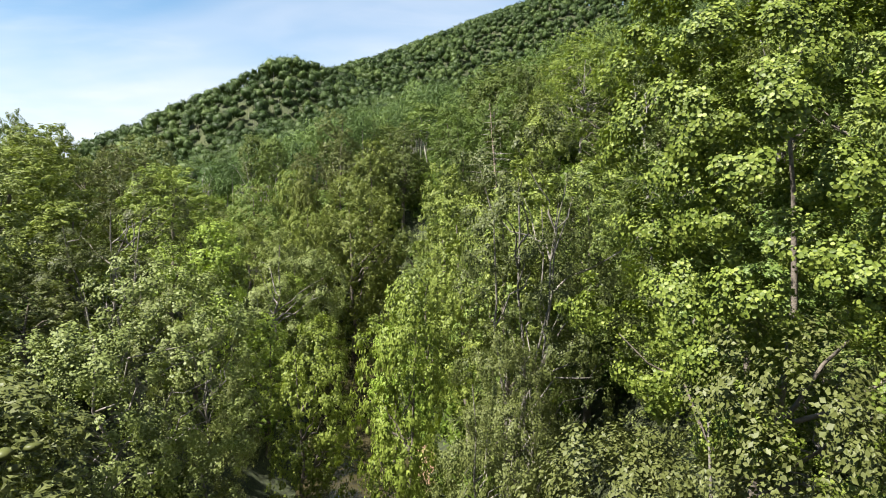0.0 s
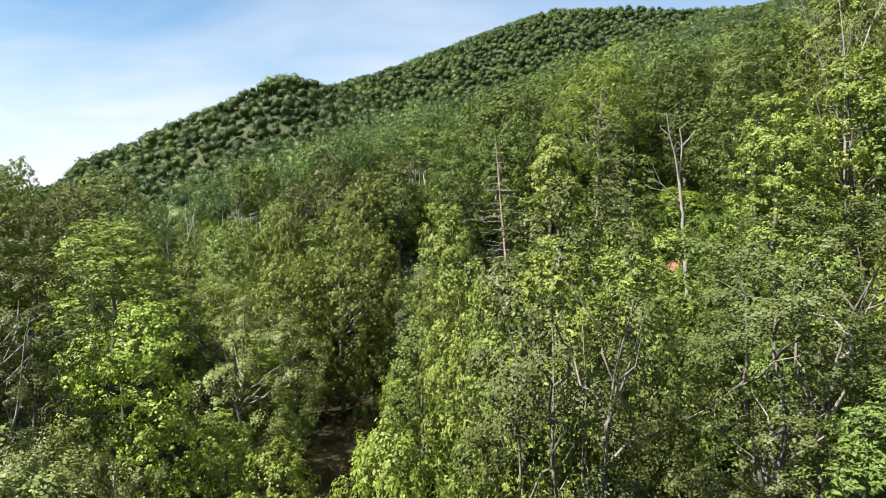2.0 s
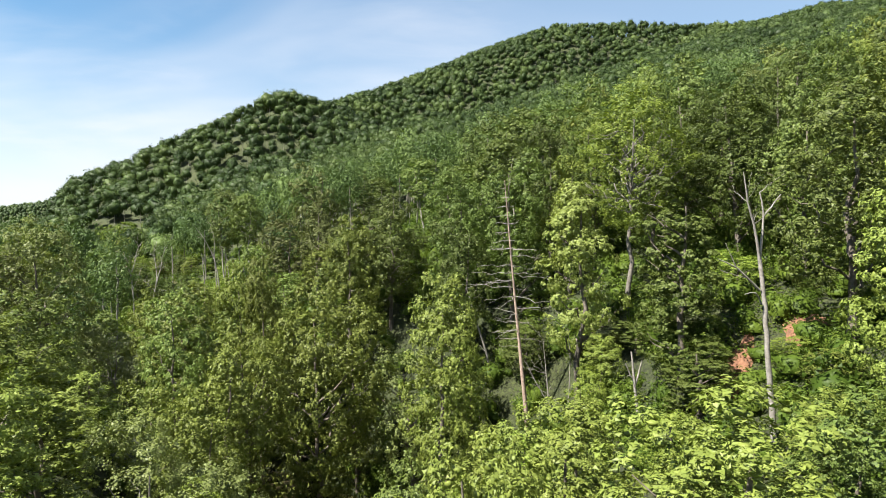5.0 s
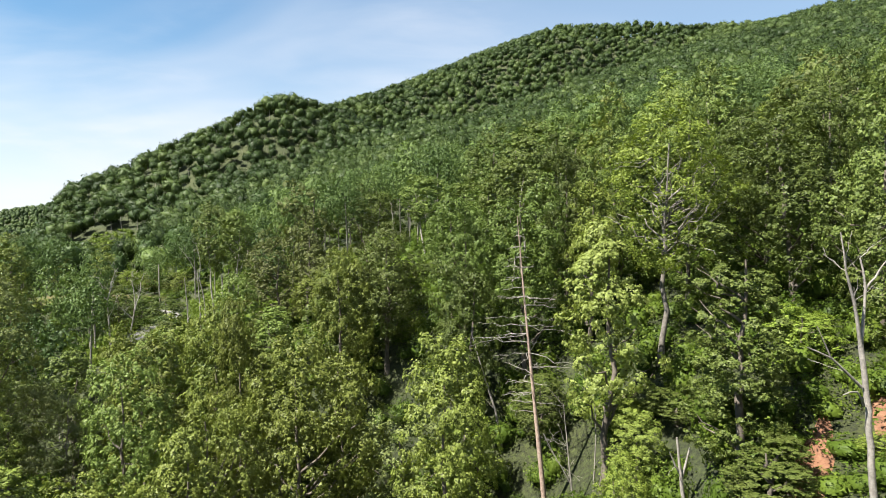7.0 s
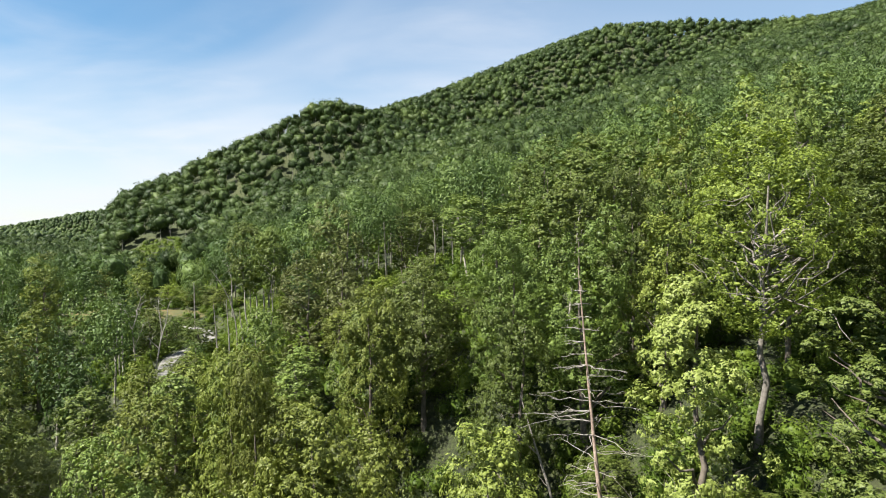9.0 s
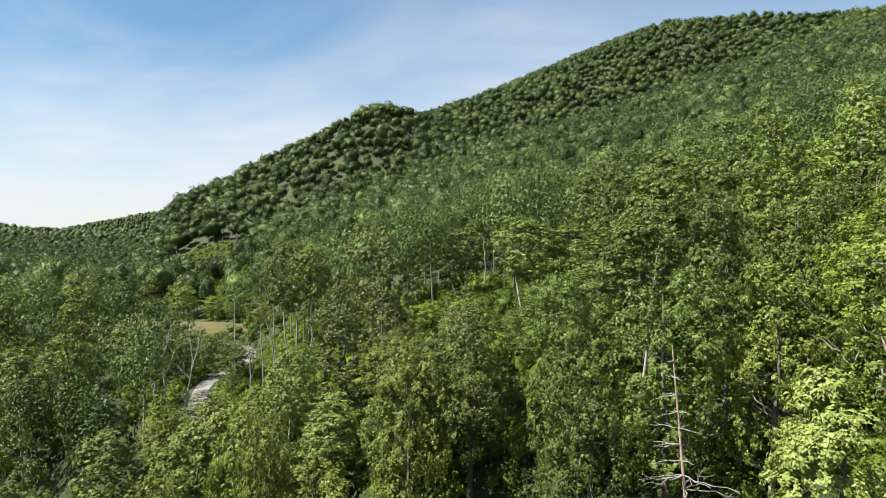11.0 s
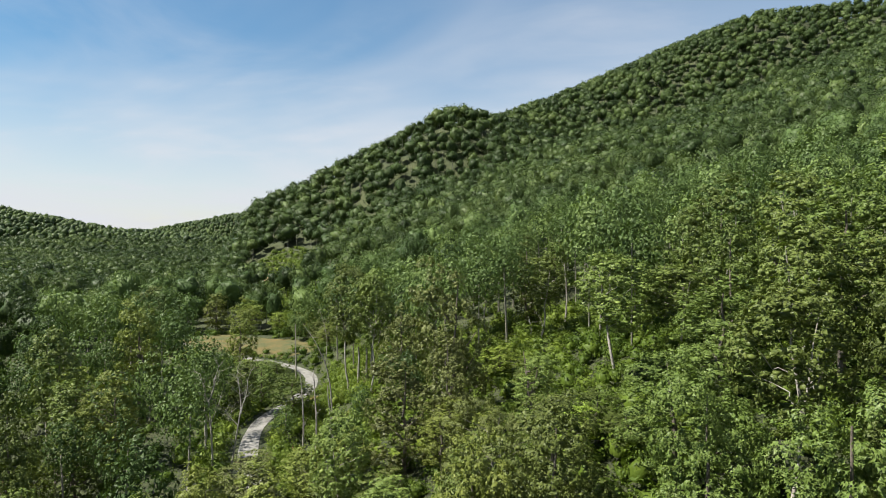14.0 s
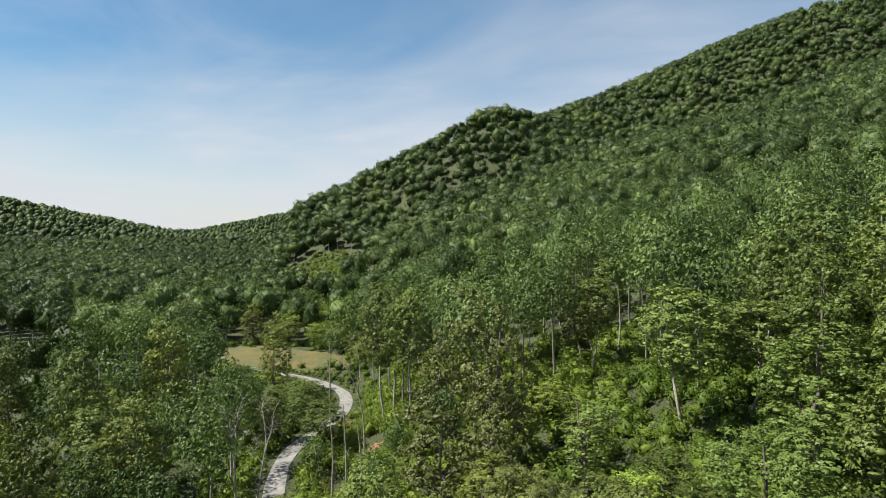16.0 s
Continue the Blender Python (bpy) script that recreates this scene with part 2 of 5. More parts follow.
_b.inputs["Roughness"].default_value = 0.07
_bump = _nt.nodes.new("ShaderNodeBump")
_bump.inputs["Strength"].default_value, _bump.inputs["Distance"].default_value = 0.25, 0.05
_nt.links.new(noise_node(_nt, 2.2, 3), _bump.inputs["Height"])
_nt.links.new(_bump.outputs[0], _b.inputs["Normal"])


# ---- the lie of the land ----
D_AX = np.array((0.8336, 0.5524))          # up the hillside, across its foot
S_AX = np.array((-0.5524, 0.8336))         # along the foot of the hill
CREEK = np.array([(3, -90), (0, -30), (-3.5, 15), (-7, 52), (-11, 78), (-12, 95), (-38, 112), (-95, 142), (-148, 180), (-190, 196), (-260, 205), (-420, 215)], float)
ROAD = np.array([(-47.5, 140), (-53, 147), (-59.5, 158), (-63.5, 168),
                 (-65, 180), (-67, 192), (-73, 204), (-81, 211), (-90, 215.5), (-99, 218), (-116, 224), (-140, 240)], float)


def spline(points, step):
    """A smooth line through the points, as close rows."""
    p = np.vstack([2 * points[0] - points[1], points, 2 * points[-1] - points[-2]])
    out = []
    for i in range(1, len(p) - 2):
        n = max(2, int(np.linalg.norm(p[i + 1] - p[i]) / step))
        t = np.arange(n)[:, None] / n
        out.append(0.5 * (2 * p[i] + (p[i + 1] - p[i - 1]) * t + (2 * p[i - 1] - 5 * p[i] + 4 * p[i + 1] - p[i + 2]) * t**2
                          + (3 * p[i] - p[i - 1] - 3 * p[i + 1] + p[i + 2]) * t**3))
    return np.vstack(out + [points[-1:]])


creek_line, road_line = spline(CREEK, 3.0), spline(ROAD, 1.5)


def near_line(x, y, line):
    """Distance to a line of points, and the index of the nearest one."""
    best, idx = np.full(x.shape, 1e9), np.zeros(x.shape, int)
    for i, (a, b) in enumerate(line):
        d = np.hypot(x - a, y - b)
        m = d < best
        best, idx = np.where(m, d, best), np.where(m, i, idx)
    return best, idx


def ridge(x, y, a, b, ha, hb, w):
    """A long ridge from a to b whose crest goes from ha to hb."""
    (ax, ay), (bx, by) = a, b
    l2 = (bx - ax) ** 2 + (by - ay) ** 2
    t = np.clip(((x - ax) * (bx - ax) + (y - ay) * (by - ay)) / l2, 0, 1)
    d = np.hypot(x - ax - t * (bx - ax), y - ay - t * (by - ay))
    return (ha + t * (hb - ha)) * np.exp(-((d / w) ** 2))


def smooth(v):
    v = np.clip(v, 0, 1)
    return v * v * (3 - 2 * v)


def hill(x, y):
    d, s = x * D_AX[0] + y * D_AX[1], x * S_AX[0] + y * S_AX[1]
    u = np.maximum(d - 46, 0)
    h = (0.40318 * u - 0.00004 * u * u) * np.maximum(1 + 0.36146 * (s - 450) / 450, 0.25)
    h = h + 50.92 * np.exp(-(((s - 675.3) / 122.8) ** 2)) / (1 + np.exp(-np.clip((d - 34.2) / 5.43, -50, 50)))
    h = h - 51.46 * np.exp(-(((s - 610.1) / 119.8) ** 2)) * np.clip((d - 150) / 250, 0, 1.2)
    h = h + 35.2 * np.exp(-(((s - 604.9) / 61.9) ** 2) - (((d - 219.2) / 61.9) ** 2))
    h = h + 8.0 / (1 + np.exp(-np.clip((d - 56) / 5, -50, 50))) * np.exp(-((np.maximum(s - 80, 0) / 110) ** 2))
    return np.minimum(h, 320) * (1 - smooth((s - 833.9) / 400))


def land(x, y):
    """Height of the ground without road and creek."""
    x, y = np.asarray(x, float), np.asarray(y, float)
    r = np.hypot(x, y)
    h = 12 + 1.2 * np.sin(x * 0.045 + 1) * np.sin(y * 0.038 + 2)
    far = np.maximum(ridge(x, y, (-1400, 750), (-820, 955), 150, 30, 260), ridge(x, y, (-2000, 200), (-1400, 750), 190, 150, 300))
    far = np.maximum(far, ridge(x, y, (-1400, 1600), (-800, 1810), 22, 150, 260))
    far = np.maximum(far, ridge(x, y, (-3300, 3100), (-2300, 3600), 70, 75, 400))
    h = h + np.maximum(hill(x, y), far * np.clip((r - 350) / 400, 0, 1))
    h = h - np.minimum(10.5 * np.exp(-(((x - 7) / 10) ** 2) - (((y - 91) / 17) ** 2)), np.maximum(h - 3, 0))
    flat = np.exp(-((np.hypot((x + 114) / 36, (y - 234) / 24)) ** 6))
    return h + (14.6 + 0.05 * np.maximum(y - 225, 0) - h) * flat


road_z = np.full(len(road_line), 14.5)


def ground_z(x, y):
    x, y = np.asarray(x, float), np.asarray(y, float)
    z = land(x, y)
    m = (np.abs(x) < 460) & (y > -100) & (y < 480)
    if m.any():
        xs, ys, zs = x[m], y[m], z[m]
        dc, _ = near_line(xs, ys, creek_line)
        w = np.clip((dc - 4.0) / 16.0, 0, 1)
        w = w * w * (3 - 2 * w)
        zs = -0.9 + (zs + 0.9) * w
        dr, ir = near_line(xs, ys, road_line)
        w = np.clip((dr - 2.6) / 6.0, 0, 1)
        w = w * w * (3 - 2 * w)
        zs = road_z[ir] + (zs - road_z[ir]) * w
        z = z.copy()
        z[m] = zs
    return z


def gz(x, y):
    return float(ground_z(np.array([x]), np.array([y]))[0])


# ---- mesh helpers ----
def mesh_from(name, verts, faces, material, smooth=False):
    me = bpy.data.meshes.new(name)
    verts = np.asarray(verts, np.float32).reshape(-1, 3)
    faces = np.asarray(faces, np.int32)
    n, k = faces.shape
    me.vertices.add(len(verts))
    me.vertices.foreach_set("co", verts.ravel())
    me.loops.add(n * k)
    me.loops.foreach_set("vertex_index", faces.ravel())
    me.polygons.add(n)
    me.polygons.foreach_set("loop_start", np.arange(n, dtype=np.int32) * k)
    me.polygons.foreach_set("loop_total", np.full(n, k, np.int32))
    if smooth:
        me.polygons.foreach_set("use_smooth", np.ones(n, bool))
    me.materials.append(material)
    me.update(calc_edges=True)
    return me


def part(name, me, parent, label=""):
    ob = new(name, me)
    ob.parent = parent
    return tagged(ob, label)


class Tubes:
    """Tapered round limbs, joined into one mesh."""

    def __init__(self, sides=6):
        self.sides, self.v, self.f, self.n = sides, [], [], 0

    def add(self, points, radii):
        p = np.asarray(points, float)
        k = self.sides
        t = np.gradient(p, axis=0)
        t /= np.linalg.norm(t, axis=1, keepdims=True) + 1e-9
        ref = np.where(np.abs(t[:, 2:3]) > 0.9, (1.0, 0, 0), (0, 0, 1.0))
        a = np.cross(t, ref)
        a /= np.linalg.norm(a, axis=1, keepdims=True) + 1e-9
        b = np.cross(t, a)
        ang = np.arange(k) * 2 * np.pi / k
        ring = p[:, None] + np.asarray(radii)[:, None, None] * (np.cos(ang)[None, :, None] * a[:, None] + np.sin(ang)[None, :, None] * b[:, None])
        base = self.n
        self.v.append(ring.reshape(-1, 3))
        m = len(p)
        for i in range(m - 1):
            for j in range(k):
                q = (j + 1) % k
                self.f.append((base + i * k + j, base + i * k + q, base + (i + 1) * k + q, base + (i + 1) * k + j))
        self.n += m * k

    def mesh(self, name, material):
        return mesh_from(name, np.vstack(self.v), self.f, material, True)


def bent(rng, a, b, n=5, wob=0.06):
    """A crooked line from a to b."""
    a, b = np.asarray(a, float), np.asarray(b, float)
    t = np.linspace(0, 1, n)[:, None]
    L = np.linalg.norm(b - a)
    off = rng.normal(size=(n, 3)) * wob * L * np.sin(np.pi * t)
    return a + (b - a) * t + off


def leaves(rng, centre, normal, size, aspect=0.62, fold=0.3):
    """One folded leaf (or spray of leaves) at each centre: four corners, two triangles."""
    n = len(centre)
    normal = normal / (np.linalg.norm(normal, axis=1, keepdims=True) + 1e-9)
    r = rng.normal(size=(n, 3))
    u = np.cross(normal, r)
    u /= np.linalg.norm(u, axis=1, keepdims=True) + 1e-9
    v = np.cross(normal, u)
    s = size[:, None]
    w = s * (aspect * rng.uniform(0.7, 1.3, (n, 1)))
    tip, base = centre + u * s * 0.5, centre - u * s * 0.5
    lift = normal * s * fold * rng.uniform(-0.2, 1, (n, 1)) * 0.5
    left, right = centre + v * w * 0.5 + lift, centre - v * w * 0.5 + lift
    verts = np.stack([base, right, tip, left], 1).reshape(-1, 3)
    i = np.arange(n)[:, None] * 4
    faces = np.concatenate([i + (0, 1, 2), i + (0, 2, 3)], 0)
    return verts, faces


def crown_clumps(rng, R, z0, z1, n, shape):
    """Centres, radii and outward ways of the leafy clumps over a crown that is heaped up of uneven lobes."""
    m = 9 if shape in ("tall", "column", "cone") else 8
    i = np.arange(m) + 0.5
    up = 1 - 2 * i / m
    phi = i * 2.39996 + rng.uniform(0, 6.28)
    way = np.stack([np.sqrt(1 - up * up) * np.cos(phi), np.sqrt(1 - up * up) * np.sin(phi), up], 1) + rng.normal(size=(m, 3)) * 0.2
    lc = np.vstack([way * rng.uniform(0.42, 0.66, (m, 1)), np.zeros((1, 3))])
    lr = np.append(rng.uniform(0.30, 0.52, m), 0.56)
    k = rng.choice(m + 1, n * 9, p=lr**2 / (lr**2).sum())
    d = rng.normal(size=(n * 9, 3)) + (0, 0, 0.3)
    d /= np.linalg.norm(d, axis=1, keepdims=True)
    c = lc[k] + d * lr[k][:, None]
    away = np.linalg.norm(c[:, None] - lc[None], axis=2) / lr[None]
    away[np.arange(len(c)), k] = 9
    free = away.min(1) > 0.88
    c, d = c[free], d[free]
    pick, gap = [int(rng.integers(len(c)))], np.full(len(c), 9.0)
    while len(pick) < min(n, len(c)):
        gap = np.minimum(gap, np.linalg.norm(c - c[pick[-1]], axis=1))
        pick.append(int(np.argmax(gap * rng.uniform(0.75, 1, len(c)))))
    c, d = c[pick], d[pick]
    d = d * 0.65 + c / (np.linalg.norm(c, axis=1, keepdims=True) + 1e-6) * 0.35
    d /= np.linalg.norm(d, axis=1, keepdims=True)
    c[:, :2] /= np.percentile(np.hypot(c[:, 0], c[:, 1]), 96)
    c[:, 2] = (c[:, 2] - c[:, 2].min()) / (c[:, 2].max() - c[:, 2].min()) * 2 - 1
    c[: n // 8] *= 0.6
    t = (c[:, 2] + 1) / 2
    if shape == "tall":
        c[:, :2] *= (1.12 - 0.45 * t)[:, None]
    elif shape == "broad":
        c[:, :2] *= (0.82 + 0.3 * t)[:, None]
    elif shape == "cone":
        c[:, :2] *= (1.25 - 0.95 * t)[:, None]
    elif shape == "column":
        c[:, :2] *= (0.95 - 0.1 * t)[:, None]
    H = z1 - z0
    cr = R * rng.uniform(0.65, 1.35, len(c)) * min(0.30, 1.75 / math.sqrt(n))
    pos = np.stack([c[:, 0] * (R - cr * 0.75), c[:, 1] * (R - cr * 0.75), z0 + H * 0.5 + c[:, 2] * (H * 0.5 - cr * 0.55)], 1)
    return pos, cr, d


def sprays(rng, centre, normal, size):
    """A pair of pointed leaves on one stalk at each centre: five corners, two triangles."""
    n = len(centre)
    normal = normal / (np.linalg.norm(normal, axis=1, keepdims=True) + 1e-9)
    u = np.cross(normal, rng.normal(size=(n, 3)))
    u /= np.linalg.norm(u, axis=1, keepdims=True) + 1e-9
    v = np.cross(normal, u)
    s = size[:, None]
    k = lambda a, b: rng.uniform(a, b, (n, 1))
    base = centre - u * s * 0.45
    verts = [base]
    for side in (-1, 1):
        tip = centre + u * s * k(0.2, 0.6) + v * s * side * k(0.3, 0.65) + normal * s * k(-0.3, 0.15)
        edge = centre + u * s * k(-0.15, 0.35) * (1 if side > 0 else 1) - v * s * side * k(0.0, 0.25) + normal * s * k(0.0, 0.25)
        verts += [tip, edge]
    i = np.arange(n)[:, None] * 5
    return np.stack(verts, 1).reshape(-1, 3), np.concatenate([i + (0, 1, 2), i + (0, 4, 3)], 0)


def lobed_leaves(rng, centre, normal, size):
    """One broad leaf with a blunt lobed end at each centre: eight corners, six triangles."""
    n = len(centre)
    normal = normal / (np.linalg.norm(normal, axis=1, keepdims=True) + 1e-9)
    u = np.cross(normal, rng.normal(size=(n, 3)))
    u /= np.linalg.norm(u, axis=1, keepdims=True) + 1e-9
    v = np.cross(normal, u)
    s = size[:, None]
    fold = normal * s * rng.uniform(0.0, 0.3, (n, 1))
    at = lambda a, b, c: centre + u * s * a + v * s * b + fold * c
    verts = [at(-0.5, 0, 0), at(-0.2, 0.5, 1), at(0.2, 0.46, 1), at(0.52, 0.2, 0.3), at(0.4, 0, 0), at(0.52, -0.2, 0.3), at(0.2, -0.46, 1), at(-0.2, -0.5, 1)]
    i = np.arange(n)[:, None] * 8
    return np.stack(verts, 1).reshape(-1, 3), np.concatenate([i + (0, 4, 1), i + (1, 4, 2), i + (2, 4, 3), i + (0, 7, 4), i + (7, 6, 4), i + (6, 5, 4)], 0)


def icosahedron(level=1):
    bm = bmesh.new()
    bmesh.ops.create_icosphere(bm, subdivisions=level, radius=1)
    v = np.array([tuple(q.co) for q in bm.verts])
    f = np.array([[q.index for q in p.verts] for p in bm.faces])
    bm.free()
    return v, f


ICO, ICO2, ICO3 = icosahedron(), icosahedron(2), icosahedron(3)


def crown_arrays(rng, R, z0, z1, clumps, leaf_n, leaf, shape="round", droop=0.0, gaps=0.0, core=0.45, inset=0.3, blade="spray", tuft=8):
    pos, cr, out = crown_clumps(rng, R, z0, z1, clumps, shape)
    if gaps:
        keep = rng.uniform(size=len(pos)) > gaps
        pos, cr, out = pos[keep], cr[keep], out[keep]
    share = cr**2 / (cr**2).sum()
    cs, ns, ss = [], [], []
    for p, r, o, k in zip(pos, cr, out, share):
        n = max(4, int(leaf_n * k))
        tufts = min(tuft, n)
        d = rng.normal(size=(tufts * 2, 3))
        d /= np.linalg.norm(d, axis=1, keepdims=True)
        face = d @ o + 0.25 * d[:, 2] + rng.uniform(-0.8, 0.5, len(d))
        d = d[np.argsort(-face)[:tufts]]
        tc = p + d * (r * rng.uniform(0.55, 1.08, (tufts, 1)) * (1, 1, 0.9))
        tc[:, 2] -= droop * rng.uniform(0, 1, tufts) ** 2 * r * 0.6
        tr = r * 1.15 / math.sqrt(tufts) * rng.uniform(0.7, 1.35, tufts)
        i = rng.integers(0, tufts, n)
        e = rng.normal(size=(n, 3)) + d[i] * 0.8 + (0, 0, 0.25)
        e /= np.linalg.norm(e, axis=1, keepdims=True)
        q = tc[i] + e * (tr[i] * rng.uniform(0.35, 1.1, n))[:, None]
        q[:, 2] -= droop * rng.uniform(0, 1, n) ** 2 * tr[i]
        cs.append(q)
        ns.append(e * 0.6 + d[i] * 0.4 + o * 0.5 + (0, 0, 0.18) + rng.normal(size=(n, 3)) * 0.28)
        ss.append(leaf * rng.uniform(0.55, 1.35, n))
    v, f = {"spray": sprays, "oval": leaves, "lobed": lobed_leaves}[blade](rng, np.vstack(cs), np.vstack(ns), np.concatenate(ss))
    if core:
        cv = ICO[0][None] * (1 + rng.uniform(-0.4, 0.4, (len(pos), 12, 1)))
        cv = pos[:, None] - out[:, None] * (cr * inset)[:, None, None] + cv * (cr * core)[:, None, None] * (1, 1, 0.8)
        cf = ICO[1][None] + (np.arange(len(pos)) * 12)[:, None, None] + len(v)
        v, f = np.vstack([v, cv.reshape(-1, 3)]), np.vstack([f, cf.reshape(-1, 3)])
    return (v, f), pos


def make_tree(seed, H, R, crown_from, clumps, leaf_n, leaf, leaf_mat, bark, shape="round", droop=0.0, gaps=0.0, trunk_r=None, limbs=9, bare=0, core=0.22, blade="spray", tuft=8, stems=0):
    """A broad-leaved tree: empty at its foot, trunk with limbs, crown of leaves."""
    rng = np.random.default_rng(seed)
    root = new("tree")
    root.empty_display_size = 0.5
    z0 = H * crown_from
    (v, f), pos = crown_arrays(rng, R, z0, H, clumps, leaf_n, leaf, shape, droop, gaps, core, 0.45, blade, tuft)
    part("crown", mesh_from("crown", v, f, leaf_mat), root)
    tb = Tubes(7)
    tr = trunk_r or 0.014 * H + 0.05
    top = np.array((rng.normal() * 0.04 * H, rng.normal() * 0.04 * H, H * 0.86))
    line = bent(rng, (0, 0, -0.6), top, 9, 0.012)
    fall = np.linspace(1, 0.18, 9)
    fall[0] = 1.35
    tb.add(line, tr * fall)
    for _ in range(stems):
        e = np.array((rng.normal() * 0.45 * R, rng.normal() * 0.45 * R, H * rng.uniform(0.7, 0.9)))
        q = bent(rng, (rng.normal() * 0.5, rng.normal() * 0.5, -0.6), e, 9, 0.03)
        tb.add(q, tr * np.linspace(0.8, 0.14, 9))
        for _ in range(3):
            a = q[rng.integers(4, 8)]
            tb.add(bent(rng, a, a + (rng.normal() * 0.3 * R, rng.normal() * 0.3 * R, 0.12 * H), 5, 0.05), tr * np.linspace(0.35, 0.07, 5))
    for p in pos[np.argsort(-np.linalg.norm(pos[:, :2], axis=1))][:limbs]:
        t = np.clip((p[2] / H - 0.12 - 0.25 * np.hypot(p[0], p[1]) / H) / 0.86, 0.15, 0.85)
        i = t * 8
        a = line[int(i)] + (line[min(int(i) + 1, 8)] - line[int(i)]) * (i % 1)
        tb.add(bent(rng, a, a + (p - a) * 0.82, 6, 0.06), np.linspace(tr * 0.36, tr * 0.06, 6))
    for _ in range(bare):
        a = line[rng.integers(4, 8)]
        e = a + np.array((rng.normal(), rng.normal(), 0.9)) * R * 0.62
        b = bent(rng, a, e, 6, 0.06)
        tb.add(b, np.linspace(tr * 0.3, 0.02, 6))
        for _ in range(4):
            s = b[rng.integers(2, 6)]
            tb.add(bent(rng, s, s + rng.normal(size=3) * R * 0.22 + (0, 0, R * 0.12), 4, 0.08), np.linspace(0.05, 0.012, 4))
    part("trunk", tb.mesh("trunk", bark), root)
    return root


MODELS, BUILT = {}, {}


def place(key, x, y, top, R, label, turn=0.0, group="", category="tree", name="tree", sink=0.0):
    """A tree of a kind that stands at x, y with its top and crown radius as given."""
    g = gz(x, y) - sink
    k = MODELS[key]
    size = Vector((R / k["R"], R / k["R"], max(top - g, 2.0) / k["H"]))
    m = pose(x, y, g, 0, 0, turn)
    if key in BUILT:
        src = BUILT[key]
        ob = copy_thing(src, m @ Matrix.Diagonal((*[a / b for a, b in zip(size, src.scale)], 1)))
    else:
        ob = BUILT[key] = make_tree(**k)
        ob.matrix_basis = m @ Matrix.Diagonal((*size, 1))
        bpy.context.view_layer.update()
    ob.name = name
    return tagged(ob, label, category, group)


# ---- ground ----
def axis_lines(lo, hi, fine_lo, fine_hi, step, grow):
    mid = list(np.arange(fine_lo, fine_hi + 0.1, step))
    out, s = [], step
    v = fine_hi
    while v < hi:
        s *= grow
        v += s
        out.append(min(v, hi))
    left, s = [], step
    v = fine_lo
    while v > lo:
        s *= grow
        v -= s
        left.append(max(v, lo))
    return np.array(left[::-1] + mid + out)


def build_ground():
    xs = axis_lines(-4600, 4600, -140, 70, 2.0, 1.09)
    ys = axis_lines(-4600, 4600, -40, 270, 2.0, 1.09)
    X, Y = np.meshgrid(xs, ys)
    Z = ground_z(X.ravel(), Y.ravel())
    v = np.stack([X.ravel(), Y.ravel(), Z], 1)
    nx, ny = len(xs), len(ys)
    j, i = np.meshgrid(np.arange(ny - 1), np.arange(nx - 1), indexing="ij")
    a = (j * nx + i).ravel()
    f = np.stack([a, a + 1, a + 1 + nx, a + nx], 1)
    ob = new("ground", mesh_from("ground", v, f, GROUND, True))
    tagged(ob, "wooded valley floor and hillside of earth and leaf litter", "ground", kind="structure")


build_ground()


def ribbon(line, half, lift, across=5, edge=0.0, zfun=None, seed=3):
    rng = np.random.default_rng(seed)
    t = np.gradient(line, axis=0)
    t /= np.linalg.norm(t, axis=1, keepdims=True)
    nrm = np.stack([-t[:, 1], t[:, 0]], 1)
    n = len(line)
    w = half * (1 + edge * np.interp(np.arange(n), np.arange(0, n + 4, 4), rng.uniform(-1, 1, len(np.arange(0, n + 4, 4)))))
    k = np.linspace(-1, 1, across)
    P = line[:, None] + nrm[:, None] * (w[:, None] * k[None])[..., None]
    z = zfun(P[..., 0].ravel(), P[..., 1].ravel()) + lift
    v = np.concatenate([P.reshape(-1, 2), z[:, None]], 1)
    j, i = np.meshgrid(np.arange(n - 1), np.arange(across - 1), indexing="ij")
    a = (j * across + i).ravel()
    return v, np.stack([a, a + 1, a + 1 + across, a + across], 1)


v, f = ribbon(road_line, 1.4, 0.07, 7, 0.10, ground_z)
v[:, 2] += 0.06 * (1 - np.abs(np.tile(np.linspace(-1, 1, 7), len(road_line))))
tagged(new("road", mesh_from("road", v, f, GRAVEL, True)), "winding one-lane pale gravel road with grassy edges", "road", kind="structure")
v, f = ribbon(creek_line, 4.6, 0, 3, 0.0, lambda x, y: np.zeros(len(x)))
tagged(new("water", mesh_from("water", v, f, water_mat, True)), "still brown creek water under overhanging trees", "creek", kind="structure")


